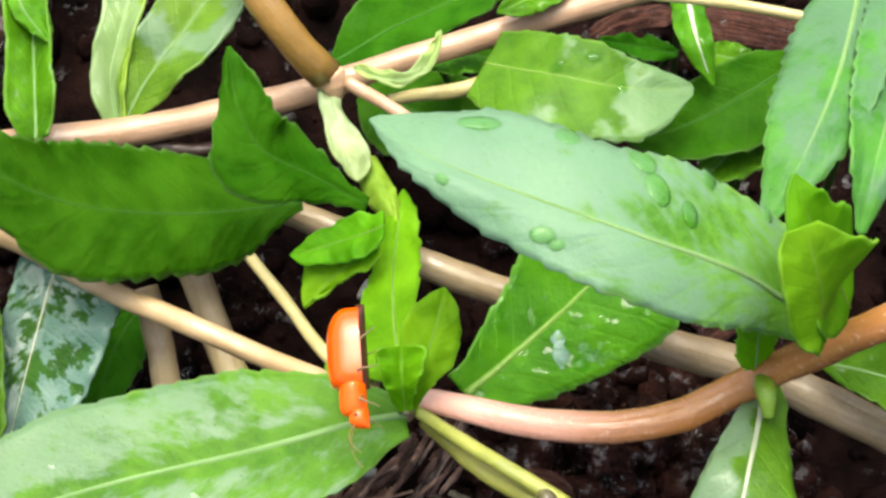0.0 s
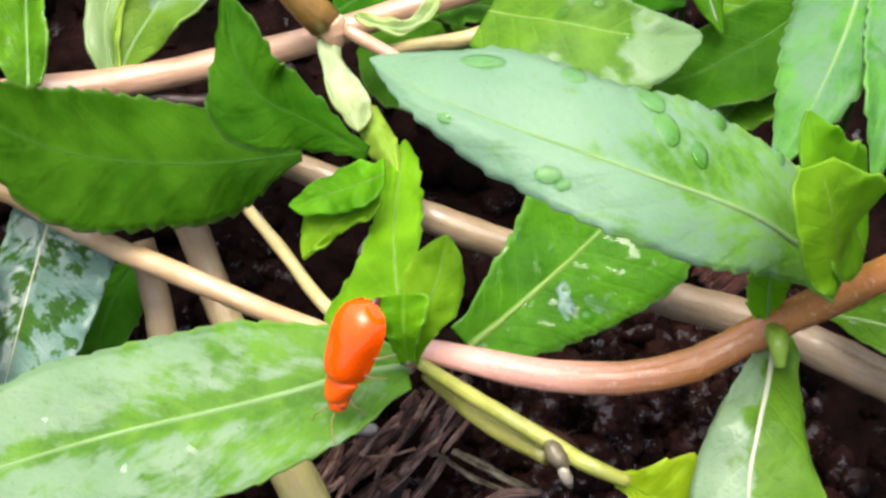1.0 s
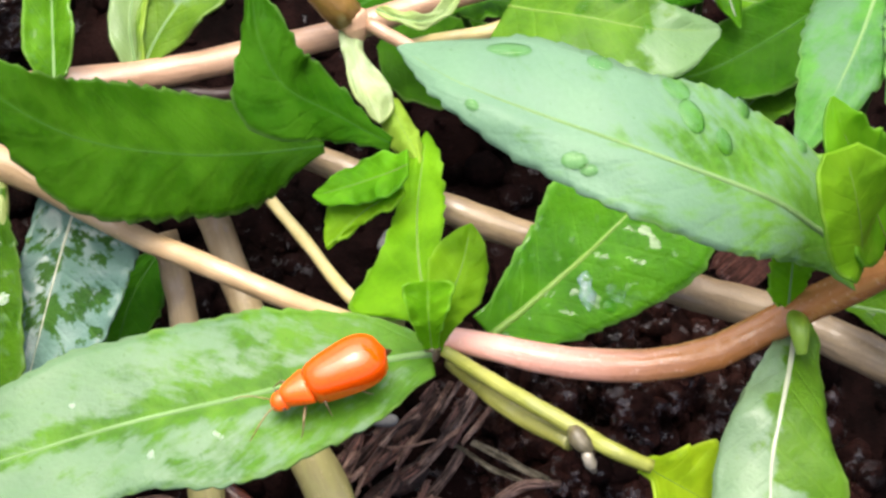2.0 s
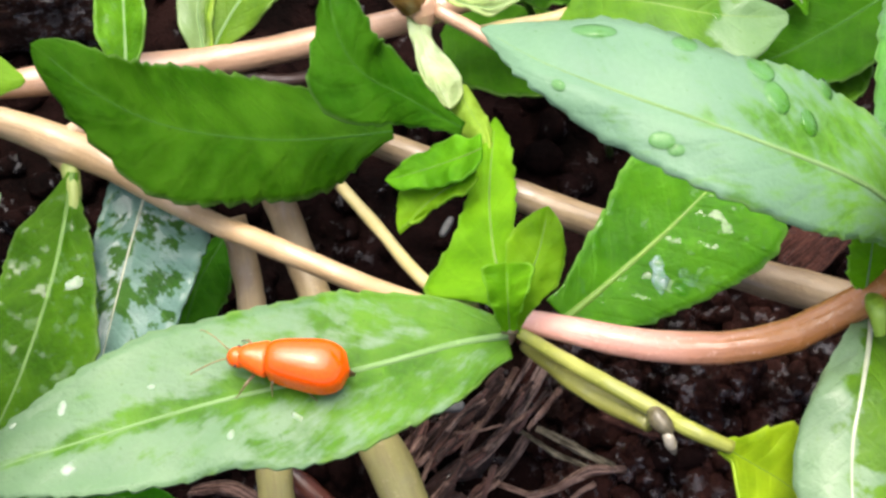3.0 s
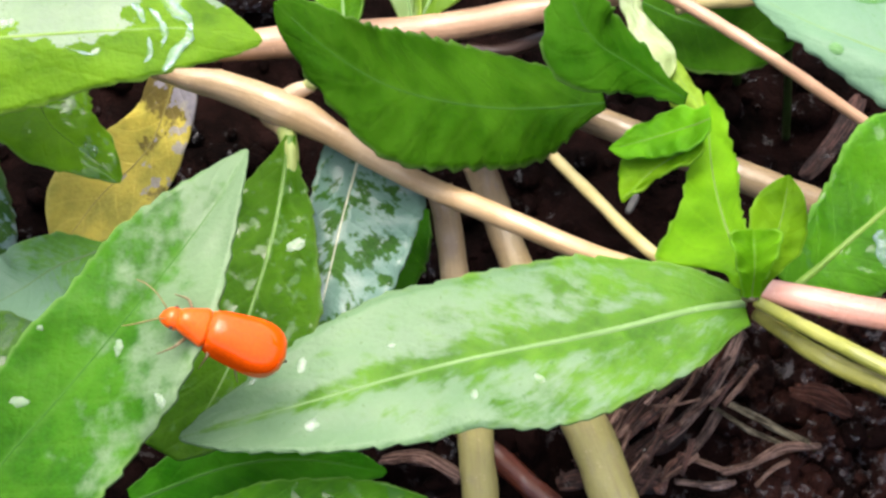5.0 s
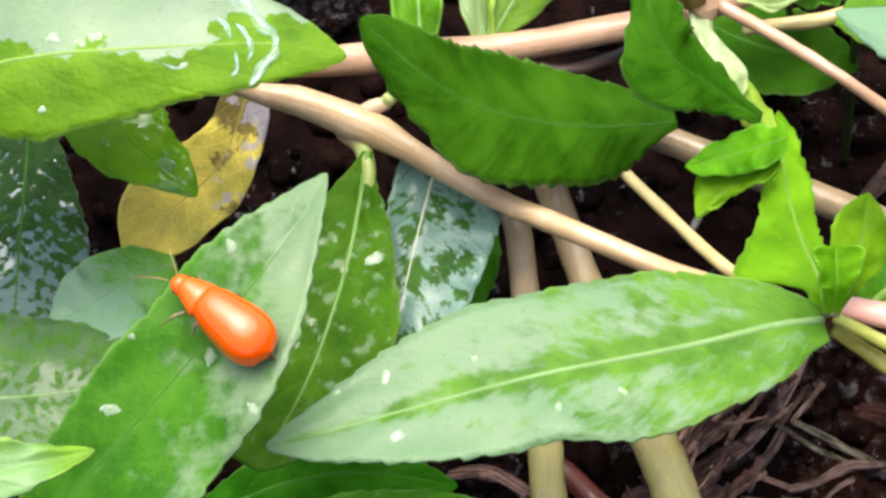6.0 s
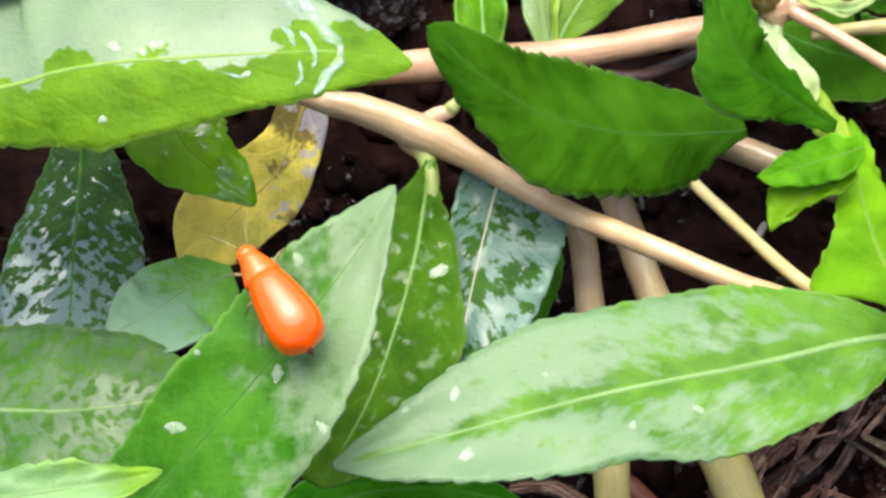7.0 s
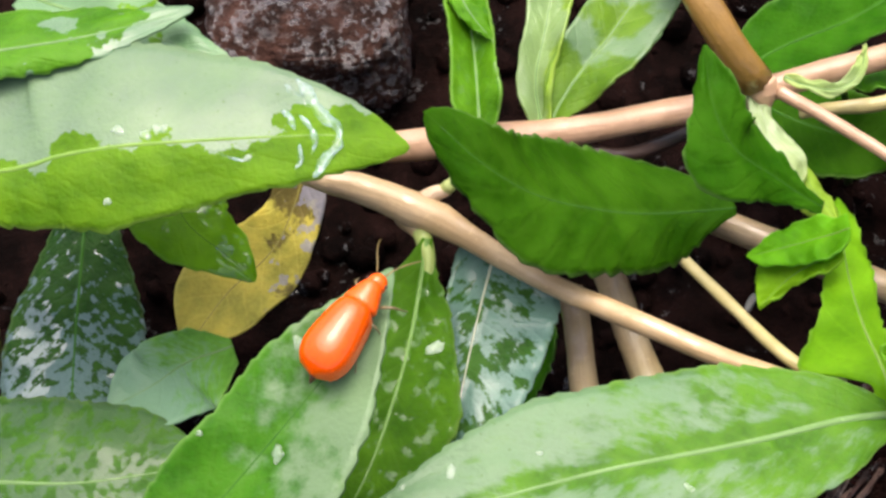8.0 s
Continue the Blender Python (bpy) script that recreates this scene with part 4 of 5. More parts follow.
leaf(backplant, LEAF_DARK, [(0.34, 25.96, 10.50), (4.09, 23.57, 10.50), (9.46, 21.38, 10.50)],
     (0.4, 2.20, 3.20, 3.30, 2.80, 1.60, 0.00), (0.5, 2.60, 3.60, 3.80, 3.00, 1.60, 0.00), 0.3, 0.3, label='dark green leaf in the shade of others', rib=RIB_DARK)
# old stems lying under the leaves
stem(oldstems, TANDULL, [(-7.92, 18.72, 12.32), (-4.24, 15.93, 13.44), (0.21, 13.10, 13.44), (4.58, 10.38, 13.44), (10.22, 7.62, 12.32), (15.90, 5.03, 11.20), (20.48, 2.71, 11.20), (24.76, -0.38, 11.20), (30.07, -3.95, 10.08)], (0.81, 0.87, 0.91, 0.94, 1.01, 1.11, 1.18, 1.21, 1.21,), "stem", label='dull brownish lying stem, wet')
stem(oldstems, TANGREEN, [(-14.24, 12.93, 13.44), (-14.03, 11.18, 12.32), (-13.97, 8.45, 10.08), (-14.00, 3.22, 8.40), (-14.01, -0.70, 7.28), (-14.32, -5.40, 4.48)], (0.81, 0.85, 0.91, 1.02, 1.08, 1.15,), "stem", label='greyish tan stem going down to the soil')
stem(oldstems, TANGREEN, [(-11.83, 15.17, 12.32), (-11.31, 13.73, 11.20), (-10.46, 9.89, 10.08), (-9.07, 4.04, 8.40), (-7.31, -1.37, 6.72), (-5.98, -6.47, 4.48)], (0.96, 0.99, 1.06, 1.20, 1.37, 1.44,), "stem", label='greyish tan stem going down to the soil')
stem(creeper, DARKTWIG, [(-16.48, 22.28, 14.56), (-12.77, 21.45, 15.12), (-9.27, 20.99, 14.56), (-4.18, 23.63, 12.32)], (0.35, 0.45, 0.45, 0.38,), "twig", label='thin dark wet twig')
stem(oldstems, REDSTEM, [(-14.89, 1.61, 3.36), (-12.73, -0.91, 3.36), (-10.64, -3.22, 2.80), (-8.28, -5.90, 2.24)], (0.69, 0.76, 0.76, 0.69,), "stem", label='dark reddish stem on the soil')
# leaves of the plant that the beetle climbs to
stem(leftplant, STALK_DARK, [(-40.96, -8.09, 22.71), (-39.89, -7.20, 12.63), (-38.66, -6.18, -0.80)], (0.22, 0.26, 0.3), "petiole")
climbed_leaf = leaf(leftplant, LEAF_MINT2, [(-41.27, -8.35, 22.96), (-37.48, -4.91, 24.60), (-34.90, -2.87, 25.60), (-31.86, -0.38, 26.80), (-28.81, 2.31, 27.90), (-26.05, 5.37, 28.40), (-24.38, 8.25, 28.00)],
     (1.95, 1.95, 2.55, 2.86, 3.22, 2.97, 3.21, 3.11, 2.44, 1.38, 0.00), (5.52, 5.52, 5.52, 5.41, 5.13, 5.05, 4.46, 3.51, 2.07, 0.97, 0.00), 1.0, 0.9, label='green leaf with a sharp tip and painted pale sheen', rib=RIB_DARK, rib_size=0.2)
stem(leftplant, STALK_DARK, [(-47.99, -6.05, 29.99), (-46.59, -6.17, 16.63), (-45.00, -6.31, -0.80)], (0.22, 0.26, 0.3), "petiole")
leaf(leftplant, LEAF_SOFTLIME, [(-48.39, -6.01, 30.24), (-43.10, -6.43, 31.36), (-38.97, -6.34, 31.36), (-35.81, -5.73, 30.24)],
     (0.73, 0.97, 1.16, 1.21, 0.98, 0.55, 0.00), (1.45, 1.92, 2.21, 1.96, 1.36, 0.69, 0.00), 0.3, -0.3, label='light lime green leaf')
leaf(leftplant, LEAF_SPECK, [(-56.60, 7.35, 10.08), (-48.85, 5.91, 11.20), (-43.74, 5.07, 11.76), (-36.57, 5.48, 11.20)],
     (3.67, 4.97, 5.69, 5.43, 5.05, 3.43, 0.00), (3.33, 4.30, 4.92, 4.54, 3.66, 2.02, 0.00), -0.5, -0.5, label='wet speckled leaf lying low')
leaf(leftplant, LEAF_DARK, [(-34.51, -1.91, 7.28), (-28.96, -0.90, 8.40), (-24.31, -0.98, 8.40), (-19.47, -2.11, 7.28)],
     (0.67, 1.51, 1.84, 1.83, 1.49, 0.83, 0.00), (0.73, 1.81, 2.34, 2.32, 1.96, 1.07, 0.00), 0.3, 0.3, rib=RIB_DARK)
stem(leftplant, STALK_DARK, [(-30.91, -6.52, 14.31), (-29.51, -6.48, 8.01), (-27.91, -6.43, -0.80)], (0.22, 0.26, 0.3), "petiole")
leaf(leftplant, LEAF, [(-31.31, -6.53, 14.56), (-24.35, -6.38, 16.80), (-17.10, -6.69, 15.68)],
     (0.58, 1.16, 1.50, 1.48, 1.20, 0.69, 0.00), (0.65, 1.28, 1.65, 1.63, 1.32, 0.76, 0.00), 0.3, 0.3)
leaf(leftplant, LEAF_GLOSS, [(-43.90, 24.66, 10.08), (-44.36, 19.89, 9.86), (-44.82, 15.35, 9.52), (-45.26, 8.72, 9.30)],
     (1.41, 2.11, 3.06, 4.28, 4.38, 3.32, 0.00), (1.56, 2.14, 3.09, 4.51, 4.84, 3.68, 0.00), -0.8, -0.8, label='dark wet leaf, bluish sky reflections painted on it', rib=RIB_DARK)
leaf(leftplant, LEAF_MINT, [(-34.94, 13.35, 10.08), (-37.83, 12.66, 10.08), (-39.84, 11.18, 10.64), (-42.66, 10.21, 10.08)],
     (0.97, 2.63, 3.89, 3.88, 2.82, 1.65, 0.00), (0.37, 1.18, 1.84, 2.67, 2.39, 1.59, 0.00), 0.4, 0.4, label='small rounded bluish-green leaf')
# small swellings on the stems
stem(creeper, TAN, [(-22.98, 17.34, 17.40), (-22.77, 16.08, 17.70), (-22.54, 14.90, 17.90)], (1.3, 0.85, 0.3), "node", label="pale shoulder where a leaf stalk leaves the stem")
stem(creeper, STALKPALE, [(-22.77, 16.08, 17.70), (-22.54, 14.90, 17.90), (-22.44, 13.43, 17.90), (-22.82, 11.64, 17.30)], (0.6, 0.48, 0.38, 0.15), "petiole", label="pale green leaf stalk")
stem(creeper, NODEPINK, [(-1.75, 22.98, 18.50), (-1.30, 22.37, 18.10), (-1.17, 21.82, 17.80), (-1.09, 21.35, 17.50)], (0.55, 1.0, 0.8, 0.2), "node", label="pale pinkish stem node")
stem(creeper, NODEPALE, [(-22.77, 17.00, 18.30), (-21.64, 17.37, 18.80), (-20.82, 17.39, 19.20)], (0.8, 0.55, 0.34), "node", label="pale pinkish spur in the fork")
stem(creeper, STALKPALE, [(-21.30, 17.47, 19.00), (-20.74, 17.49, 19.40), (-20.36, 17.86, 19.80)], (0.3, 0.42, 0.16), "bud", label="pale green bud in the fork")
stem(runner, FRAYED, [(-0.21, -0.60, 23.07), (0.08, -0.81, 23.63), (0.46, -0.67, 23.07)], (0.11, 0.20, 0.11,), "node", label='small grey dried node')
stem(runner, HUSK, [(6.46, -7.61, 24.98), (6.54, -8.04, 24.86), (6.75, -8.34, 23.97)], (0.24, 0.35, 0.16,), "node", label='pale dried husk at the stem node')
stem(leftplant, STALK, [(-52.89, 23.41, 7.84), (-51.21, 20.32, 8.96), (-50.36, 18.20, 8.96), (-50.56, 17.51, 6.72), (-52.10, 18.35, 0.00)], (0.29, 0.29, 0.33, 0.29, 0.26,), "stalk", label='thin yellow-green stalk')


# ---- the beetle ----
BEETLE_SIZE = 1.05


def build_beetle():
    bug = new("beetle")
    BASE[bug.name] = Vector()
    tagged(bug, "small glossy orange leaf beetle with dark legs", "beetle")

    def shell(name, rings, material, parent, side=0, label="", under=0.35):
        """A body piece lofted along y from rings of (y, half width, top, floor); side -1 or 1 makes one half."""
        bm = bmesh.new()
        loops = []
        for y, w, top_z, low in rings:
            ring = []
            if side:
                steps = 10
                for k in range(steps + 1):
                    a = math.pi / 2 * k / steps
                    ring.append(bm.verts.new((side * (0.002 + w * math.sin(a)), y, low + (top_z - low) * math.cos(a) ** 0.5)))
            else:
                steps = 18
                for k in range(steps):
                    a = 2 * math.pi * k / steps
                    z = math.cos(a)
                    ring.append(bm.verts.new((w * math.sin(a), y, low + (top_z - low) * (0.5 + 0.5 * z))))
            loops.append(ring)
        n = len(loops[0])
        for a, b in zip(loops, loops[1:]):
            for k in range(n - 1 if side else n):
                bm.faces.new((a[k], a[(k + 1) % n], b[(k + 1) % n], b[k]))
        if not side:
            for ring in (loops[0], loops[-1]):
                bm.faces.new(ring)
        bmesh.ops.remove_doubles(bm, verts=bm.verts, dist=0.004)
        bmesh.ops.recalc_face_normals(bm, faces=bm.faces)
        if side and sum(f.normal.z for f in bm.faces) < 0:
            bmesh.ops.reverse_faces(bm, faces=bm.faces)
        return part(name, bm, material, parent, label, BEETLE_SIZE)

    def rings(y0, y1, w, z1, z0, front=2.2, back=2.2, count=16, bulge=0.0):
        made = []
        for i in range(count + 1):
            v = i / count
            f = (max(0.0, 1 - (1 - min(1, v / 0.5)) ** back)) ** (1 / back) if v < 0.5 else (max(0.0, 1 - (min(1, (v - 0.5) / 0.5)) ** front)) ** (1 / front)
            f = max(f, 0.03)
            made.append((y0 + (y1 - y0) * v, w * f * (1 - bulge * (v - 0.4)), z0 + (z1 - z0) * (0.25 + 0.75 * f), z0))
        return made

    for side in (-1, 1):
        shell("wing_case", rings(-2.85, 1.25, 1.27, 2.35, 0.75, front=4.5, back=2.3, bulge=0.46), ORANGE, bug, side, "glossy orange wing case")
    shell("abdomen", rings(-3.08, 1.2, 0.8, 1.75, 0.45, front=2.4, back=1.25), BLACK, bug, label="dark underside and tail tip")
    shell("thorax_plate", rings(0.95, 2.5, 0.78, 1.9, 0.6, front=4.0, back=6.0, bulge=0.72), ORANGE_SOFT, bug, label="orange neck shield")
    head = shell("head", rings(2.2, 3.1, 0.5, 1.5, 0.55, front=2.0, back=4.0, bulge=0.3), ORANGE_SOFT, bug, label="small orange head")
    for side in (-1, 1):
        bm = bmesh.new()
        bmesh.ops.create_icosphere(bm, subdivisions=2, radius=0.09)
        bmesh.ops.translate(bm, verts=bm.verts, vec=(side * 0.5, 2.55, 1.15))
        part("eye", bm, BLACK, head, "black eye", BEETLE_SIZE)
        bm = bmesh.new()
        feel = [(side * 0.22, 2.95, 1.25), (side * 0.42, 3.3, 1.45), (side * 0.72, 3.75, 1.5), (side * 1.0, 4.25, 1.3), (side * 1.12, 4.6, 1.0)]
        tube(bm, feel, (0.036, 0.03, 0.028, 0.026, 0.022), count=30, sides=7, rough=0.5)
        part("antenna", bm, FEELER, head, "thin brownish feeler", BEETLE_SIZE)
    legs = []
    for n, (y, out) in enumerate(((1.7, 0.9), (0.6, 0.0), (-0.4, -0.9))):
        for side in (-1, 1):
            bm = bmesh.new()
            tube(bm, [(side * 0.55, y, 0.8), (side * 1.05, y + out * 0.35, 0.9), (side * 1.28, y + out * 0.6, 0.6)], (0.08, 0.075, 0.045), count=12, sides=8)
            tube(bm, [(side * 1.26, y + out * 0.6, 0.62), (side * 1.38, y + out * 0.8, 0.28), (side * 1.46, y + out * 1.0, 0.03)], (0.045, 0.034, 0.026), count=12, sides=7)
            leg = part("leg", bm, GREYLEG, bug, "dark jointed leg", BEETLE_SIZE)
            legs.append((leg, n, side))
    return bug, legs


beetle, beetle_legs = build_beetle()


# ---- litter on the soil ----
def chip(material, points, width, thick, label, group="bark chips", name="bark_chip", fibres=5):
    """A split, fibrous strip of bark or wood: grooved along its length, with ragged ends."""
    even, heads, length = spline(points, 26)
    seed = random.random() * 50
    bm = bmesh.new()
    uv = bm.loops.layers.uv.new("UVMap")
    rows = []
    for i, (p, h) in enumerate(zip(even, heads)):
        s = i / 26
        side = Vector((-h.y, h.x, 0)).normalized()
        row = []
        for k in range(-6, 7):
            u = k / 6
            ragged = 1 - 0.5 * max(0.0, abs(2 * s - 1) - 0.75) * (2 + 2 * noise.noise(Vector((k, seed, 0))))
            q = p + side * (u * width / 2 * ragged * (1 + 0.16 * noise.noise(Vector((s * 2.5, seed, u)))))
            q += h * (min(0.9, 0.7 * width) * noise.noise(Vector((u * 3, seed, 3))) * (2 * s - 1))
            q.z += thick * (0.55 + 0.45 * noise.noise(Vector((s * 1.3, u * fibres, seed)))) * (1 - 0.6 * u * u)
            row.append(bm.verts.new(q))
        rows.append(row)
    for i in range(26):
        for k in range(12):
            f = bm.faces.new((rows[i][k], rows[i + 1][k], rows[i + 1][k + 1], rows[i][k + 1]))
            for loop, (x, y) in zip(f.loops, ((k, i), (k, i + 1), (k + 1, i + 1), (k + 1, i))):
                loop[uv].uv = (x / 12 * width + seed, y / 26 * length)
    bm.normal_update()
    if sum(f.normal.z for f in bm.faces) < 0:
        bmesh.ops.reverse_faces(bm, faces=bm.faces)
    ob = tagged(part(name, bm, material, None), label, name.split("_")[0], group)
    solid = ob.modifiers.new("thickness", "SOLIDIFY")
    solid.thickness, solid.offset = max(0.15, thick * 0.7) * MM, -1.0
    return ob


def lump(name, material, place, size, label, category, turn=0.0, rough=0.35, detail=4, scale=0.35, group="", boxy=0.7):
    """An uneven rounded lump: stone, seed or shard."""
    bm = bmesh.new()
    bmesh.ops.create_icosphere(bm, subdivisions=detail, radius=1.0)
    shift = Vector((random.random() * 30, 0, 0))
    m = Matrix.Rotation(radians(turn), 3, "Z")
    for v in bm.verts:
        d = v.co.copy()
        d = Vector([math.copysign(abs(c) ** boxy, c) for c in d])
        q = Vector((d.x * size[0], d.y * size[1], d.z * size[2]))
        grain = noise.noise(q * scale + shift) + 0.5 * noise.noise(q * scale * 2.7 + shift) + 0.3 * noise.noise(q * scale * 7 + shift)
        v.co = Vector(place) + m @ (q * (1 + rough * grain))
    return tagged(part(name, bm, material, None), label, category, group)


def crumbs(count, west, east, south, north, largest, material, label):
    """Loose wet soil crumbs, joined: nobody could count them."""
    ball = bmesh.new()
    bmesh.ops.create_icosphere(ball, subdivisions=2, radius=1.0)
    form = np.array([v.co[:] for v in ball.verts])
    faces = np.array([[v.index for v in f.verts] for f in ball.faces])
    ball.free()
    places, polygons = [], []
    for i in range(count):
        x, y = np.random.uniform(west, east), np.random.uniform(south, north)
        r = 0.25 + largest * np.random.random() ** 3.5
        shape = form * np.random.uniform(0.6, 1.35, 3) * (1 + np.random.uniform(-0.2, 0.2, (len(form), 1)))
        places.append(shape * r + (x, y, ground_height(x, y) + r * 0.35))
        polygons.append(faces + i * len(form))
    me = bpy.data.meshes.new("soil_crumbs")
    me.from_pydata((np.concatenate(places) * MM).tolist(), [], np.concatenate(polygons).tolist())
    me.materials.append(material)
    me.polygons.foreach_set("use_smooth", [True] * len(me.polygons))
    tagged(new("soil_crumbs", me), label, "soil", kind="stuff")


def droplet(place, normal, size, pale_tone=False, flat=0.24):
    """A water drop lying on a leaf, clear, or an uneven whitish spot."""
    bm = bmesh.new()
    bmesh.ops.create_icosphere(bm, subdivisions=3, radius=1.0)
    turn = Vector(normal).to_track_quat("Z", "Y").to_matrix()
    for v in bm.verts:
        if pale_tone:
            v.co.xy *= 0.75 + 0.5 * noise.noise(v.co * 1.7 + Vector(place))
        z = v.co.z * flat if v.co.z > 0 else v.co.z * 0.12
        v.co = Vector(place) + turn @ Vector((v.co.x * size[0], v.co.y * size[1], z * (size[0] + size[1]) / 2))
    ob = part("water_spot" if pale_tone else "water_droplet", bm, MILKY if pale_tone else DROP, None)
    tagged(ob, "small whitish water spot on a leaf" if pale_tone else "clear water droplet lying on a leaf", "droplet", "water spots" if pale_tone else "water droplets")



def water_trail(points, width):
    """A thin smear of water on a leaf; its sky glare is painted as pale colour."""
    bm = bmesh.new()
    radii = [width / 2 * r for r in (0.25, 1.0, 0.7, 1.1, 0.8, 0.2)]
    tube(bm, points, radii, count=30, sides=10, rough=0.9)
    even, _, _ = spline(points, 30)
    for i, v in enumerate(bm.verts):
        p = even[min(30, i // 10)]
        v.co.z = p.z + (v.co.z - p.z) * 0.12
    ob = part("water_smear", bm, SMEAR, None)
    tagged(ob, "thin smear of water on a leaf, its glare painted whitish", "water", "water smears")


crumbs(2200, -64, 46, -34, 60, 1.5, SOIL, "loose dark wet soil crumbs, colour darkened further for leaf shade")
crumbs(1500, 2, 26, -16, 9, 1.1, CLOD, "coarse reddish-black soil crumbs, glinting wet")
chip(BARK_GREY, [(3.38, 4.75, 4.20), (1.63, 2.23, 4.40), (-0.08, 0.38, 4.20), (-2.35, -1.40, 3.80)], 0.74, 0.7, 'grey brown splintered strip of wet bark', 'bark chips', 'bark_chip', 7)
chip(BARK_LIGHT, [(1.16, 3.60, 6.20), (-0.60, 1.39, 6.20), (-2.37, -0.41, 6.00)], 0.16, 0.3, 'thin light brown sliver of wet wood', 'wood slivers', 'wood_sliver', 5)
chip(BARK, [(0.19, 4.03, 4.20), (-1.31, 2.41, 4.20), (-2.89, 1.27, 4.00)], 0.60, 0.6, 'dark brown fibrous strip of wet bark', 'bark chips', 'bark_chip', 7)
chip(BARK_GREY, [(2.65, 4.74, 6.00), (1.30, 3.02, 6.20), (0.26, 1.80, 6.00)], 0.22, 0.3, 'thin light brown sliver of wet wood', 'wood slivers', 'wood_sliver', 5)
chip(BARK_WARM, [(-1.89, 0.97, 4.40), (-3.51, -0.11, 4.40), (-5.17, -1.22, 4.20)], 0.46, 0.6, 'reddish brown fibrous strip of wet bark', 'bark chips', 'bark_chip', 7)
chip(BARK_WARM, [(-1.66, -0.81, 4.20), (-3.34, -1.62, 4.20), (-5.15, -2.80, 3.80)], 0.54, 0.6, 'reddish brown fibrous strip of wet bark', 'bark chips', 'bark_chip', 7)
chip(BARK, [(-2.87, -1.28, 4.60), (-3.89, -2.60, 4.80), (-4.98, -3.88, 4.40)], 0.38, 0.6, 'dark brown fibrous strip of wet bark', 'bark chips', 'bark_chip', 6)
chip(BARK_LIGHT, [(-3.21, 0.12, 6.20), (-1.70, -0.08, 6.50), (-0.29, 0.19, 6.20)], 0.14, 0.2, 'thin light brown sliver of wet wood', 'wood slivers', 'wood_sliver', 5)
chip(BARK_LIGHT, [(-4.85, 0.23, 5.80), (-5.38, -0.64, 6.00), (-6.02, -1.44, 5.80)], 0.16, 0.2, 'thin light brown sliver of wet wood', 'wood slivers', 'wood_sliver', 5)
chip(BARK_GREY, [(1.33, 0.37, 2.80), (0.01, -1.18, 2.80), (-1.20, -2.12, 2.40)], 0.65, 0.4, 'grey brown splintered strip of wet bark', 'bark chips', 'bark_chip', 8)
chip(BARK_WARM, [(-4.90, 2.05, 3.20), (-6.24, 0.07, 3.20), (-7.91, -1.71, 2.80)], 0.82, 0.6, 'reddish brown fibrous strip of wet bark', 'bark chips', 'bark_chip', 7)
chip(BARK_WARM, [(-1.58, -2.37, 3.40), (-2.59, -3.27, 3.40), (-3.38, -4.32, 3.20)], 0.49, 0.6, 'reddish brown fibrous strip of wet bark', 'bark chips', 'bark_chip', 7)
chip(BARK_GREY, [(-1.05, 1.83, 6.00), (-2.45, 1.26, 6.00), (-3.52, 0.35, 6.00)], 0.19, 0.3, 'thin light brown sliver of wet wood', 'wood slivers', 'wood_sliver', 5)
chip(BARK_TWIG, [(2.05, 0.46, 3.40), (3.87, -1.07, 3.60), (6.09, -2.80, 3.60)], 0.43, 0.5, 'greyish split twig on the soil', 'twigs', 'twig_piece', 5)
chip(BARK_TWIG, [(0.91, 0.57, 3.20), (2.80, -1.27, 3.40), (4.89, -2.59, 3.30)], 0.29, 0.3, 'greyish split twig on the soil', 'twigs', 'twig_piece', 5)
chip(BARK_LIGHT, [(6.72, -3.08, 3.70), (4.60, -2.74, 3.70), (2.56, -3.46, 3.60), (0.63, -3.66, 3.40)], 0.43, 0.5, 'pale brown split twig on the soil', 'twigs', 'twig_piece', 5)
chip(BARK_LIGHT, [(0.98, -3.66, 3.20), (-0.44, -2.80, 3.00), (-1.71, -2.03, 2.80)], 0.37, 0.4, 'pale brown split twig on the soil', 'twigs', 'twig_piece', 5)
chip(BARK_LIGHT, [(4.86, -3.39, 3.00), (3.52, -4.00, 3.00), (2.54, -4.65, 2.80)], 0.19, 0.3, 'thin light brown sliver of wet wood', 'wood slivers', 'wood_sliver', 5)
chip(BARK_GREY, [(-2.13, -3.59, 2.40), (-0.31, -4.06, 2.40), (1.42, -4.10, 2.20)], 0.38, 0.4, 'grey brown splintered strip of wet bark', 'bark chips', 'bark_chip', 5)
chip(BARK, [(-5.05, -0.68, 2.86), (-2.18, 1.93, 3.53), (0.55, 3.57, 3.98)], 1.04, 0.9, 'dark brown fibrous strip of wet bark', 'bark chips', 'bark_chip')
chip(BARK, [(-7.14, -0.36, 1.74), (-4.82, 0.93, 2.30), (-2.60, 2.61, 2.86)], 1.12, 0.9, 'dark brown fibrous strip of wet bark', 'bark chips', 'bark_chip')
chip(BARK, [(-6.43, -2.71, 1.96), (-3.40, -1.30, 2.86), (-1.16, -0.35, 3.31)], 1.03, 0.9, 'dark brown fibrous strip of wet bark', 'bark chips', 'bark_chip')
chip(BARK, [(-9.20, -2.57, 1.74), (-6.03, -2.42, 1.96), (-2.68, -3.24, 1.74)], 1.38, 0.9, 'dark brown fibrous strip of wet bark', 'bark chips', 'bark_chip')
chip(BARK_LIGHT, [(-19.83, 0.42, 1.68), (-17.30, 0.15, 2.24), (-15.03, -1.41, 2.02)], 0.84, 0.6, 'pale brown split twig on the soil', 'twigs', 'twig_piece')
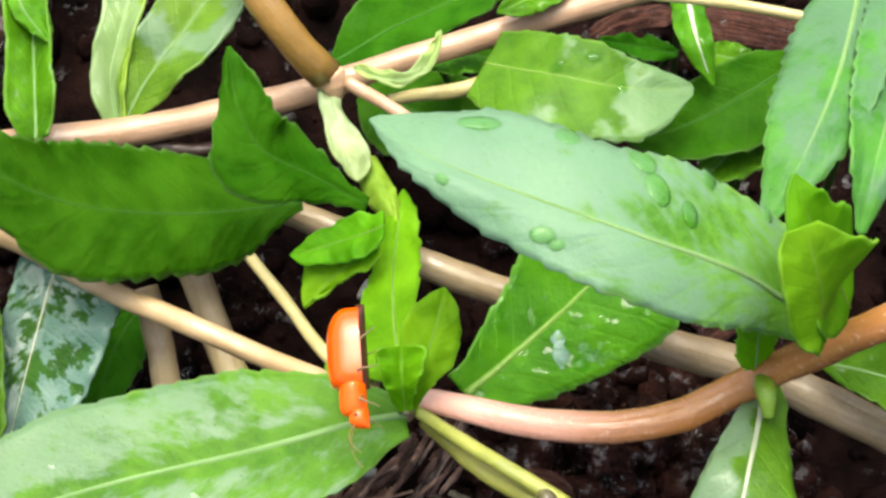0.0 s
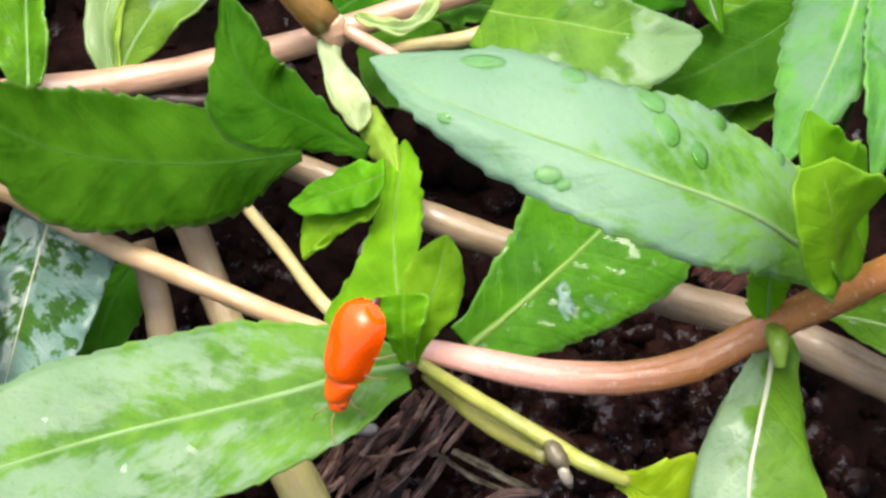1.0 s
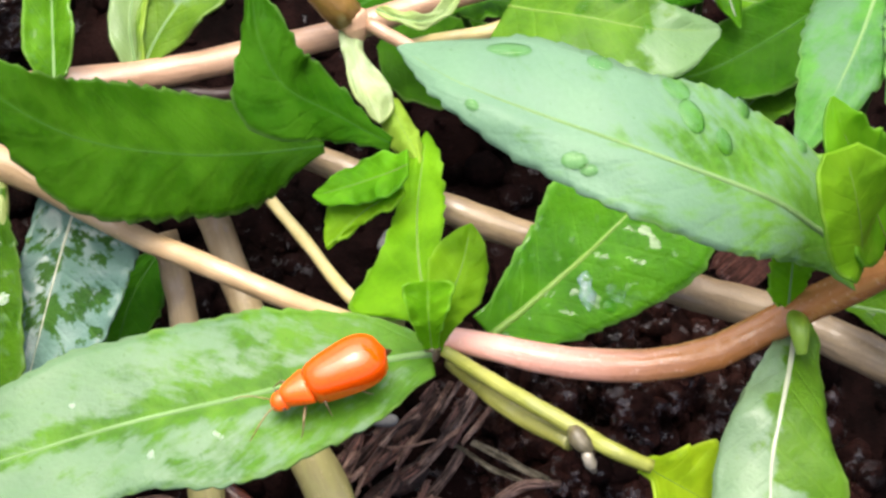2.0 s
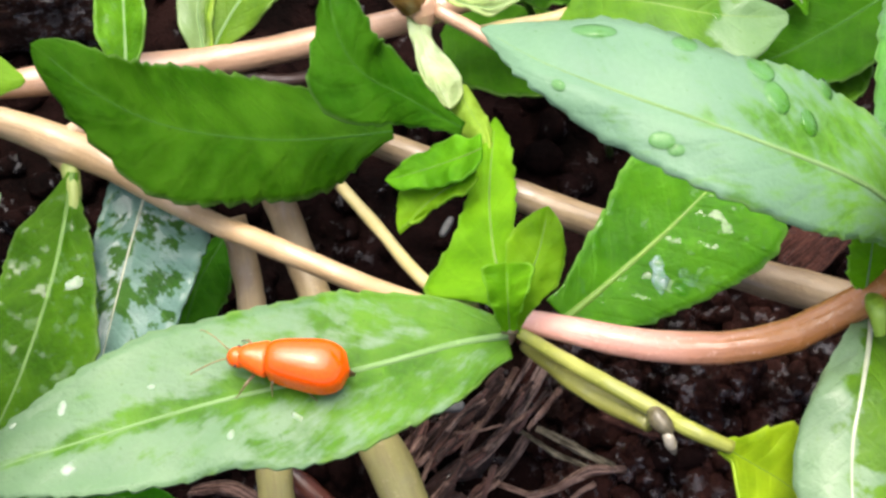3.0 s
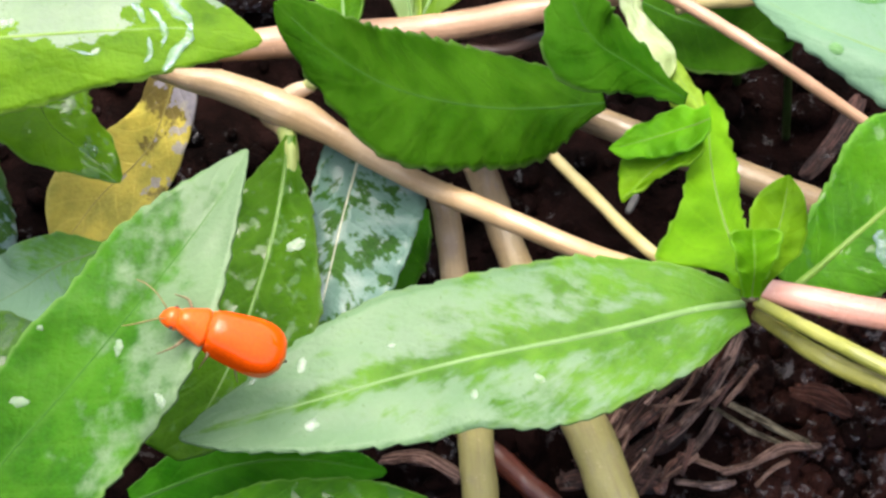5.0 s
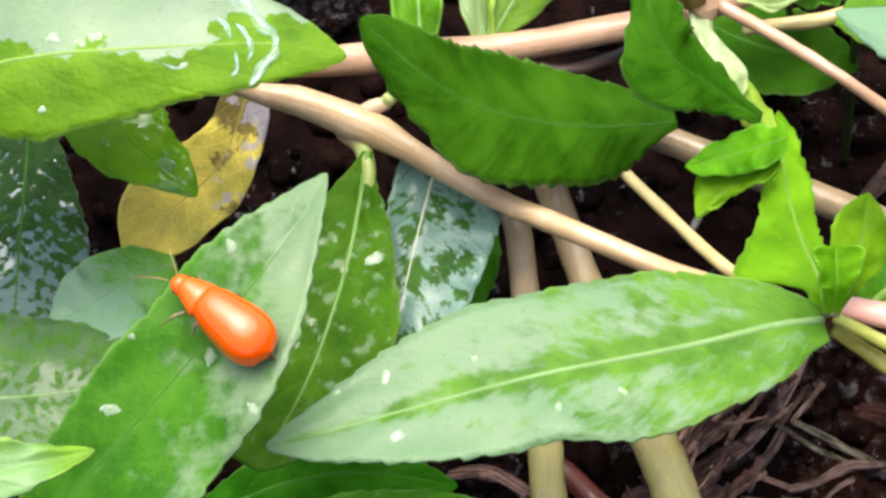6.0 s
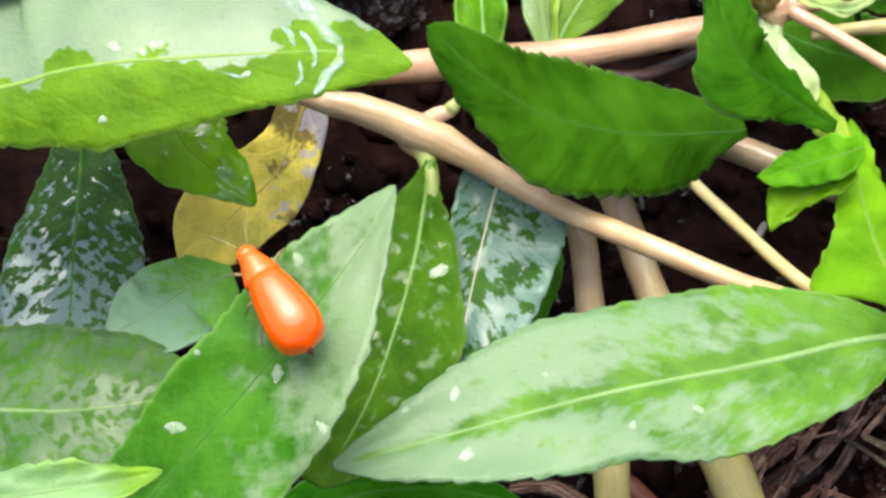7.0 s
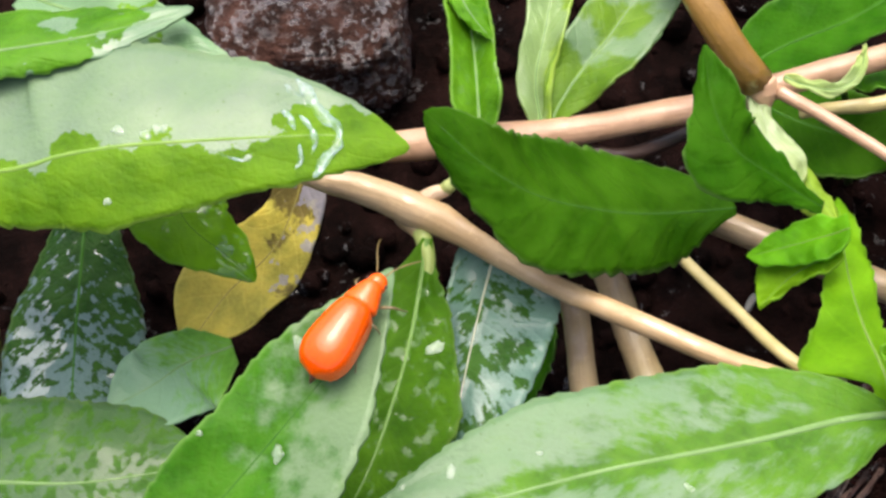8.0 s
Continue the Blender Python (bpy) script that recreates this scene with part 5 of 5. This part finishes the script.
chip(BARK_RED, [(19.26, 8.53, 3.36), (21.24, 9.55, 3.92), (24.09, 11.59, 3.36)], 3.43, 1.2, 'reddish brown piece of bark', 'bark chips', 'bark_chip')
chip(BARK_RED, [(6.24, 1.22, 2.24), (7.83, 0.51, 2.69), (9.41, -0.59, 2.24)], 1.40, 0.8, 'reddish brown piece of bark', 'bark chips', 'bark_chip')
chip(BARK_RED, [(24.41, 31.62, 3.36), (28.31, 29.54, 4.03), (32.39, 27.60, 3.36)], 3.18, 1.4, 'reddish brown piece of bark', 'bark chips', 'bark_chip')
chip(BARK_RED, [(17.14, 31.82, 2.80), (19.69, 32.45, 3.36), (23.07, 32.70, 2.80)], 2.01, 1.2, 'reddish brown piece of bark', 'bark chips', 'bark_chip')
chip(BARK, [(10.18, 15.63, 2.80), (12.41, 17.55, 3.36), (15.21, 20.94, 2.80)], 1.28, 0.9, 'dark brown fibrous strip of wet bark', 'bark chips', 'bark_chip')
chip(BARK_LIGHT, [(-5.98, 1.07, 5.30), (-5.14, 1.76, 6.11), (-4.28, 2.77, 6.03)], 0.15, 0.3, 'thin light brown sliver of wet wood', 'wood slivers', 'wood_sliver')
chip(BARK_LIGHT, [(-5.78, -4.20, 5.47), (-4.94, -3.57, 6.10), (-4.07, -2.60, 5.61)], 0.22, 0.3, 'thin light brown sliver of wet wood', 'wood slivers', 'wood_sliver')
chip(BARK_LIGHT, [(-2.74, -0.73, 5.60), (-2.14, 0.08, 5.37), (-1.55, 0.78, 5.50)], 0.18, 0.3, 'thin light brown sliver of wet wood', 'wood slivers', 'wood_sliver')
chip(BARK_LIGHT, [(-6.07, -2.89, 4.75), (-5.40, -2.07, 5.52), (-4.70, -0.91, 5.24)], 0.23, 0.3, 'thin light brown sliver of wet wood', 'wood slivers', 'wood_sliver')
chip(BARK_LIGHT, [(-1.24, -0.48, 5.17), (0.15, 0.03, 6.07), (1.68, 1.07, 5.37)], 0.17, 0.3, 'thin light brown sliver of wet wood', 'wood slivers', 'wood_sliver')
chip(BARK_LIGHT, [(-3.82, 1.29, 5.58), (-3.51, 1.85, 5.63), (-3.18, 2.56, 5.27)], 0.15, 0.3, 'thin light brown sliver of wet wood', 'wood slivers', 'wood_sliver')
chip(BARK, [(-4.74, -4.79, 4.75), (-4.03, -4.25, 5.61), (-3.27, -3.31, 5.08)], 0.22, 0.3, 'thin light brown sliver of wet wood', 'wood slivers', 'wood_sliver')
chip(BARK, [(1.01, 2.12, 5.52), (1.48, 2.35, 5.79), (1.94, 2.55, 6.15)], 0.22, 0.3, 'thin light brown sliver of wet wood', 'wood slivers', 'wood_sliver')
chip(BARK, [(-2.15, -4.03, 5.21), (-1.66, -3.21, 5.92), (-1.10, -2.01, 5.34)], 0.32, 0.3, 'thin light brown sliver of wet wood', 'wood slivers', 'wood_sliver')
chip(BARK, [(-0.83, 3.13, 5.19), (-0.30, 3.39, 5.79), (0.26, 3.83, 5.88)], 0.33, 0.3, 'thin light brown sliver of wet wood', 'wood slivers', 'wood_sliver')
chip(BARK_LIGHT, [(-6.21, -1.80, 5.48), (-5.53, -1.38, 6.02), (-4.84, -0.63, 5.57)], 0.24, 0.3, 'thin light brown sliver of wet wood', 'wood slivers', 'wood_sliver')
chip(BARK_LIGHT, [(-7.25, -0.42, 5.36), (-6.45, 0.08, 5.50), (-5.64, 0.69, 5.30)], 0.23, 0.3, 'thin light brown sliver of wet wood', 'wood slivers', 'wood_sliver')
chip(BARK_LIGHT, [(-7.49, -3.22, 4.82), (-7.04, -3.00, 6.09), (-6.60, -2.22, 5.51)], 0.29, 0.3, 'thin light brown sliver of wet wood', 'wood slivers', 'wood_sliver')
chip(BARK, [(-2.97, -1.01, 5.02), (-2.06, -0.02, 5.24), (-1.13, 1.02, 5.31)], 0.31, 0.3, 'thin light brown sliver of wet wood', 'wood slivers', 'wood_sliver')
chip(BARK, [(0.47, -0.10, 5.36), (1.60, 0.82, 5.84), (2.82, 2.01, 5.54)], 0.16, 0.3, 'thin light brown sliver of wet wood', 'wood slivers', 'wood_sliver')
chip(BARK, [(-4.53, -1.13, 5.18), (-3.80, -0.55, 5.26), (-3.08, -0.03, 5.49)], 0.33, 0.3, 'thin light brown sliver of wet wood', 'wood slivers', 'wood_sliver')
chip(BARK_LIGHT, [(-6.50, -1.15, 5.12), (-5.83, -0.62, 6.20), (-5.13, 0.37, 5.89)], 0.33, 0.3, 'thin light brown sliver of wet wood', 'wood slivers', 'wood_sliver')
chip(BARK_LIGHT, [(-3.30, -4.18, 4.83), (-2.15, -3.70, 5.41), (-0.97, -3.04, 5.41)], 0.26, 0.3, 'thin light brown sliver of wet wood', 'wood slivers', 'wood_sliver')
chip(BARK, [(-2.57, -0.04, 5.18), (-1.23, 0.92, 5.33), (0.15, 2.01, 5.12)], 0.34, 0.3, 'thin light brown sliver of wet wood', 'wood slivers', 'wood_sliver')
chip(BARK_LIGHT, [(-5.79, 1.01, 4.66), (-4.70, 1.82, 6.04), (-3.57, 3.18, 5.80)], 0.25, 0.3, 'thin light brown sliver of wet wood', 'wood slivers', 'wood_sliver')
chip(BARK_LIGHT, [(1.25, -0.07, 5.27), (2.38, 0.80, 5.97), (3.60, 1.98, 5.77)], 0.33, 0.3, 'thin light brown sliver of wet wood', 'wood slivers', 'wood_sliver')
chip(BARK, [(-6.79, -3.16, 4.92), (-6.10, -3.03, 5.92), (-5.42, -2.64, 6.00)], 0.20, 0.3, 'thin light brown sliver of wet wood', 'wood slivers', 'wood_sliver')
chip(BARK, [(0.14, 0.98, 5.01), (0.89, 1.56, 5.96), (1.79, 2.72, 5.25)], 0.31, 0.3, 'thin light brown sliver of wet wood', 'wood slivers', 'wood_sliver')
lump('stone', STONE, (-28.65, 44.31, 3.36), (7.22, 9.03, 5.00), 'dark brown wet stone with a pitted top', 'stone', -4, rough=0.07, detail=6, boxy=0.45)
lump('seed_husk', FLECK, (-1.52, 15.08, 3.36), (0.81, 0.26, 0.25), 'small whitish husk lying on the soil', 'husk', 55, rough=0.08, detail=3)
lump('shard', FLECK, (-3.10, 1.91, 6.16), (0.81, 0.41, 0.30), 'small greyish shard on the bark', 'shard', -12, rough=0.2, detail=3)
lump('soil_clod', CLOD, (11.78, 4.67, 0.90), (1.44, 1.16, 2.00), 'dark wet lump of soil', 'clod', 30, rough=0.5, detail=5, scale=0.8, boxy=0.9, group='soil clods')
lump('soil_clod', CLOD, (7.35, 2.67, 0.90), (1.97, 1.58, 2.00), 'dark wet lump of soil', 'clod', 10, rough=0.5, detail=5, scale=0.8, boxy=0.9, group='soil clods')
lump('soil_clod', CLOD, (12.69, 2.19, 0.90), (2.15, 1.72, 2.00), 'dark wet lump of soil', 'clod', 70, rough=0.5, detail=5, scale=0.8, boxy=0.9, group='soil clods')
lump('soil_clod', CLOD, (15.49, 3.29, 0.90), (1.80, 1.44, 2.00), 'dark wet lump of soil', 'clod', 50, rough=0.5, detail=5, scale=0.8, boxy=0.9, group='soil clods')
lump('soil_clod', CLOD, (7.15, -1.83, 0.90), (1.34, 1.07, 2.00), 'dark wet lump of soil', 'clod', 30, rough=0.5, detail=5, scale=0.8, boxy=0.9, group='soil clods')
lump('soil_clod', CLOD, (4.39, 2.38, 0.90), (1.61, 1.29, 2.00), 'dark wet lump of soil', 'clod', 20, rough=0.5, detail=5, scale=0.8, boxy=0.9, group='soil clods')
dead = top("dead_leaf", (-36.53, 22.06, 0.00), "yellow dying leaf with brown spots, wet", "leaf")
leaf(dead, LEAF_DEAD, [(-29.16, 23.66, 13.44), (-31.73, 19.83, 10.64), (-35.26, 17.25, 9.52), (-37.98, 14.13, 8.96)],
     (1.17, 1.86, 2.15, 3.08, 3.00, 1.97, 0.32), (1.09, 1.60, 1.83, 3.06, 3.39, 2.02, 0.29), 0.3, 0.3, teeth=0.05, rib=RIB_DEAD, rib_size=0.4)
droplet((-22.68, -0.73, 22.33), (-0.09, 0.04, 1.00), (0.57, 0.26), True)
droplet((-14.30, -3.76, 23.03), (0.04, 0.26, 0.97), (0.25, 0.39), True)
droplet((-22.43, -4.10, 22.59), (0.02, -0.02, 1.00), (0.56, 0.37), True)
droplet((-10.97, -3.27, 22.81), (-0.03, 0.03, 1.00), (0.23, 0.37), True)
droplet((-29.34, 4.61, 28.34), (0.08, -0.22, 0.97), (0.33, 0.50), True)
droplet((-36.00, -2.06, 25.72), (-0.05, -0.35, 0.94), (0.60, 0.33), True)
droplet((-37.90, 18.15, 27.94), (-0.04, -0.10, 0.99), (0.27, 0.21), True)
droplet((-35.53, 18.10, 27.95), (0.01, -0.11, 0.99), (0.24, 0.33), True)
droplet((-31.32, 15.90, 27.52), (0.07, -0.27, 0.96), (0.24, 0.18), True)
droplet((-38.89, 14.68, 26.84), (-0.10, -0.53, 0.84), (0.27, 0.27), True)
droplet((9.90, 2.14, 18.36), (0.19, 0.07, 0.98), (0.43, 0.37))
droplet((-22.66, 7.99, 18.18), (-0.10, -0.05, 0.99), (0.44, 0.75), True)
droplet((-34.55, 0.97, 27.24), (0.05, -0.46, 0.89), (0.22, 0.19), True)
droplet((-38.89, 14.70, 26.85), (-0.10, -0.53, 0.84), (0.26, 0.24), True)
droplet((-31.29, 15.96, 27.53), (0.07, -0.27, 0.96), (0.38, 0.18), True)
droplet((-38.07, 18.38, 27.96), (-0.05, -0.13, 0.99), (0.39, 0.33), True)
droplet((-36.58, 17.84, 27.93), (0.01, -0.09, 1.00), (0.35, 0.35), True)
droplet((-35.97, 18.10, 27.95), (-0.01, -0.13, 0.99), (0.30, 0.41), True)
droplet((-30.87, -0.46, 26.98), (-0.40, 0.02, 0.92), (0.59, 0.43), True)
droplet((-28.91, -3.81, 27.86), (-0.48, -0.19, 0.85), (0.52, 0.31), True)
droplet((-22.59, -0.84, 22.35), (-0.11, 0.07, 0.99), (0.46, 0.26), True)
droplet((-22.57, -4.17, 22.60), (0.05, 0.01, 1.00), (0.36, 0.31), True)
droplet((-18.09, -0.43, 22.57), (-0.05, -0.01, 1.00), (0.20, 0.26), True)
droplet((-25.21, -1.24, 22.23), (-0.11, 0.16, 0.98), (0.26, 0.17), True)
droplet((11.86, 20.40, 19.02), (-0.39, -0.22, 0.89), (0.33, 0.53))
droplet((14.04, 20.48, 19.40), (-0.07, -0.19, 0.98), (0.46, 0.33))
droplet((15.37, 18.49, 18.90), (0.15, 0.00, 0.99), (0.40, 0.26))
droplet((5.45, 8.12, 35.88), (0.08, 0.39, 0.92), (1.05, 0.50))
droplet((9.31, 6.68, 36.00), (0.21, 0.31, 0.93), (0.60, 0.50))
droplet((12.54, 5.25, 35.21), (0.32, 0.21, 0.93), (0.75, 0.60))
droplet((12.90, 3.71, 35.25), (0.33, 0.04, 0.94), (0.90, 0.60))
droplet((3.29, 5.24, 36.51), (-0.30, -0.31, 0.90), (0.35, 0.25))
droplet((7.26, 1.89, 36.27), (-0.07, -0.26, 0.96), (0.60, 0.40))
droplet((7.79, 1.39, 36.15), (-0.07, -0.34, 0.94), (0.40, 0.30))
droplet((15.71, 4.66, 33.53), (0.66, -0.05, 0.75), (0.60, 0.40))
droplet((14.19, 2.54, 34.61), (0.50, -0.04, 0.87), (0.70, 0.45))
droplet((18.46, 3.27, 31.50), (0.62, -0.10, 0.77), (0.40, 0.30))
for line, width in (
    ([(-29.01, 20.11, 27.78), (-28.61, 19.56, 27.69), (-28.2, 19.01, 27.61), (-27.84, 18.65, 27.53)], 0.4),
    ([(-28.39, 20.4, 27.75), (-27.86, 19.52, 27.6), (-27.54, 18.64, 27.49), (-27.09, 17.93, 27.39), (-26.46, 17.33, 27.2), (-26.4, 16.78, 27.1)], 0.65),
    ([(-26.38, 16.95, 27.1), (-26.82, 16.2, 26.97), (-27.41, 15.63, 26.89), (-27.83, 15.02, 26.83), (-27.97, 14.72, 26.79)], 0.9),
    ([(-29.28, 18.49, 27.77), (-28.87, 18.01, 27.64), (-28.72, 17.28, 27.53)], 0.4),
    ([(-28.41, 18.16, 27.59), (-27.93, 17.58, 27.45), (-27.7, 16.81, 27.31), (-27.97, 15.93, 27.09)], 0.35),
    ([(-28.55, 16.52, 27.4), (-28.56, 15.63, 27.15), (-28.92, 15.19, 27.09)], 0.3),
    ([(-32.86, 16.32, 27.72), (-32.14, 16.01, 27.61), (-31.43, 15.76, 27.51)], 0.18),
    ([(9.0, 4.2, 18.66), (8.91, 3.52, 18.62), (8.8, 2.7, 18.55), (8.75, 1.95, 18.49)], 0.8),
    ([(9.9, 3.1, 18.6), (10.26, 2.83, 18.54), (10.61, 2.19, 18.33)], 1.0),
    ([(-34.67, 16.98, 16.46), (-34.3, 16.75, 16.25), (-33.93, 16.47, 16.02)], 1.0),
):
    water_trail(line, width)

# ---- everything that moves ----
BEETLE_ROWS = [
    (0, (-2.10, 0.80, 26.88), 176.0, 0.0, 88.0),
    (0.3, (-2.40, 0.40, 26.88), 171.5, 24.0, 82.0),
    (0.6, (-2.20, 0.20, 26.60), 163.0, 46.0, 60.0),
    (0.9, (-2.50, -0.70, 26.32), 150.0, 50.0, 38.0),
    (1.2, (-2.60, -1.20, 25.54), 131.1, 32.0, 15.0),
    (1.65, (-4.49, -1.44, 24.89), 112.8, 10.0, 5.0),
    (2.3, (-5.81, -1.77, 23.96), 97.8, 4.0, 0.0),
    (2.6, (-7.83, -1.83, 23.93), 83.3, 0.0, 0.0),
    (2.9, (-10.17, -1.14, 23.94), 72.8, 0.0, 0.0),
    (3.2, (-12.68, -0.51, 23.96), 76.7, 0.0, 0.0),
    (3.5, (-16.12, -0.69, 23.85), 81.9, 0.0, 0.0),
    (3.8, (-18.95, -0.61, 23.83), 82.2, 0.0, 0.0),
    (4.1, (-22.61, -1.04, 23.64), 91.9, 0.0, 0.0),
    (4.4, (-23.45, -1.60, 23.66), 94.6, 0.0, 0.0),
    (4.7, (-24.43, -1.38, 23.56), 81.6, -4.0, 0.0),
    (4.85, (-24.83, -1.31, 25.20), 77.8, -25.0, 0.0),
    (5, (-25.55, -1.19, 28.20), 70.9, -28.0, 0.0),
    (5.2, (-26.44, -1.04, 29.80), 62.5, -18.0, 0.0),
    (5.45, (-27.56, -0.85, 29.80), 51.9, -5.0, 0.0),
    (5.8, (-28.44, -0.71, 29.43), 43.5, 0.0, 0.0),
    (6, (-29.87, 0.52, 29.26), 44.3, 0.0, 0.0),
    (6.2, (-31.33, 1.79, 29.89), 45.1, 0.0, 0.0),
    (6.4, (-31.44, 1.80, 29.93), 51.4, 0.0, 0.0),
    (6.6, (-31.05, 1.95, 29.90), 53.0, 0.0, 0.0),
    (6.8, (-30.49, 2.79, 29.91), 42.2, 0.0, 0.0),
    (7, (-30.36, 2.12, 29.76), 27.1, 0.0, 0.0),
    (7.2, (-29.44, 2.41, 29.61), 11.0, 0.0, 0.0),
    (7.4, (-28.68, 2.95, 29.63), -2.9, 0.0, 0.0),
    (7.6, (-28.80, 3.75, 29.80), -14.9, 0.0, 0.0),
    (7.8, (-27.50, 4.67, 29.61), -32.9, 0.0, 0.0),
    (8, (-26.87, 4.69, 29.53), -38.7, 0.0, 0.0),
]


def beetle_pose(place, turn, pitch, roll):
    m = Matrix.Translation(Vector(place) * MM) @ Matrix.Rotation(radians(turn), 4, "Z") @ Matrix.Rotation(radians(-pitch), 4, "X") @ Matrix.Rotation(radians(roll), 4, "Y")
    return m @ Matrix.Translation((0, 0, -1.2 * MM))


def motions():
    walk(beetle, [(t, beetle_pose(p, turn, pitch, roll)) for t, p, turn, pitch, roll in BEETLE_ROWS])
    # the leaf sinks a little when the beetle steps onto it
    high, low = pose(0.0006, 0.00045, 0.0003), pose(0, 0, 0)
    walk(climbed_leaf, [(0, high), (4.6, high), (5.0, pose(0.0005, 0.0004, 0.00025)), (5.5, pose(0.0001, 0.00005, 0.00005)), (5.8, low), (8, low)])
    for leg, n, side in beetle_legs:
        phase = math.pi * ((n + (side > 0)) % 2)
        rows = []
        for i in range(33):
            t = i * 0.25
            swing = 9 * math.sin(t * 2 * math.pi * 1.3 + phase)
            rows.append((t, pose(0, 0, 0, 0, 0, swing * side)))
        walk(leg, rows)


motions()
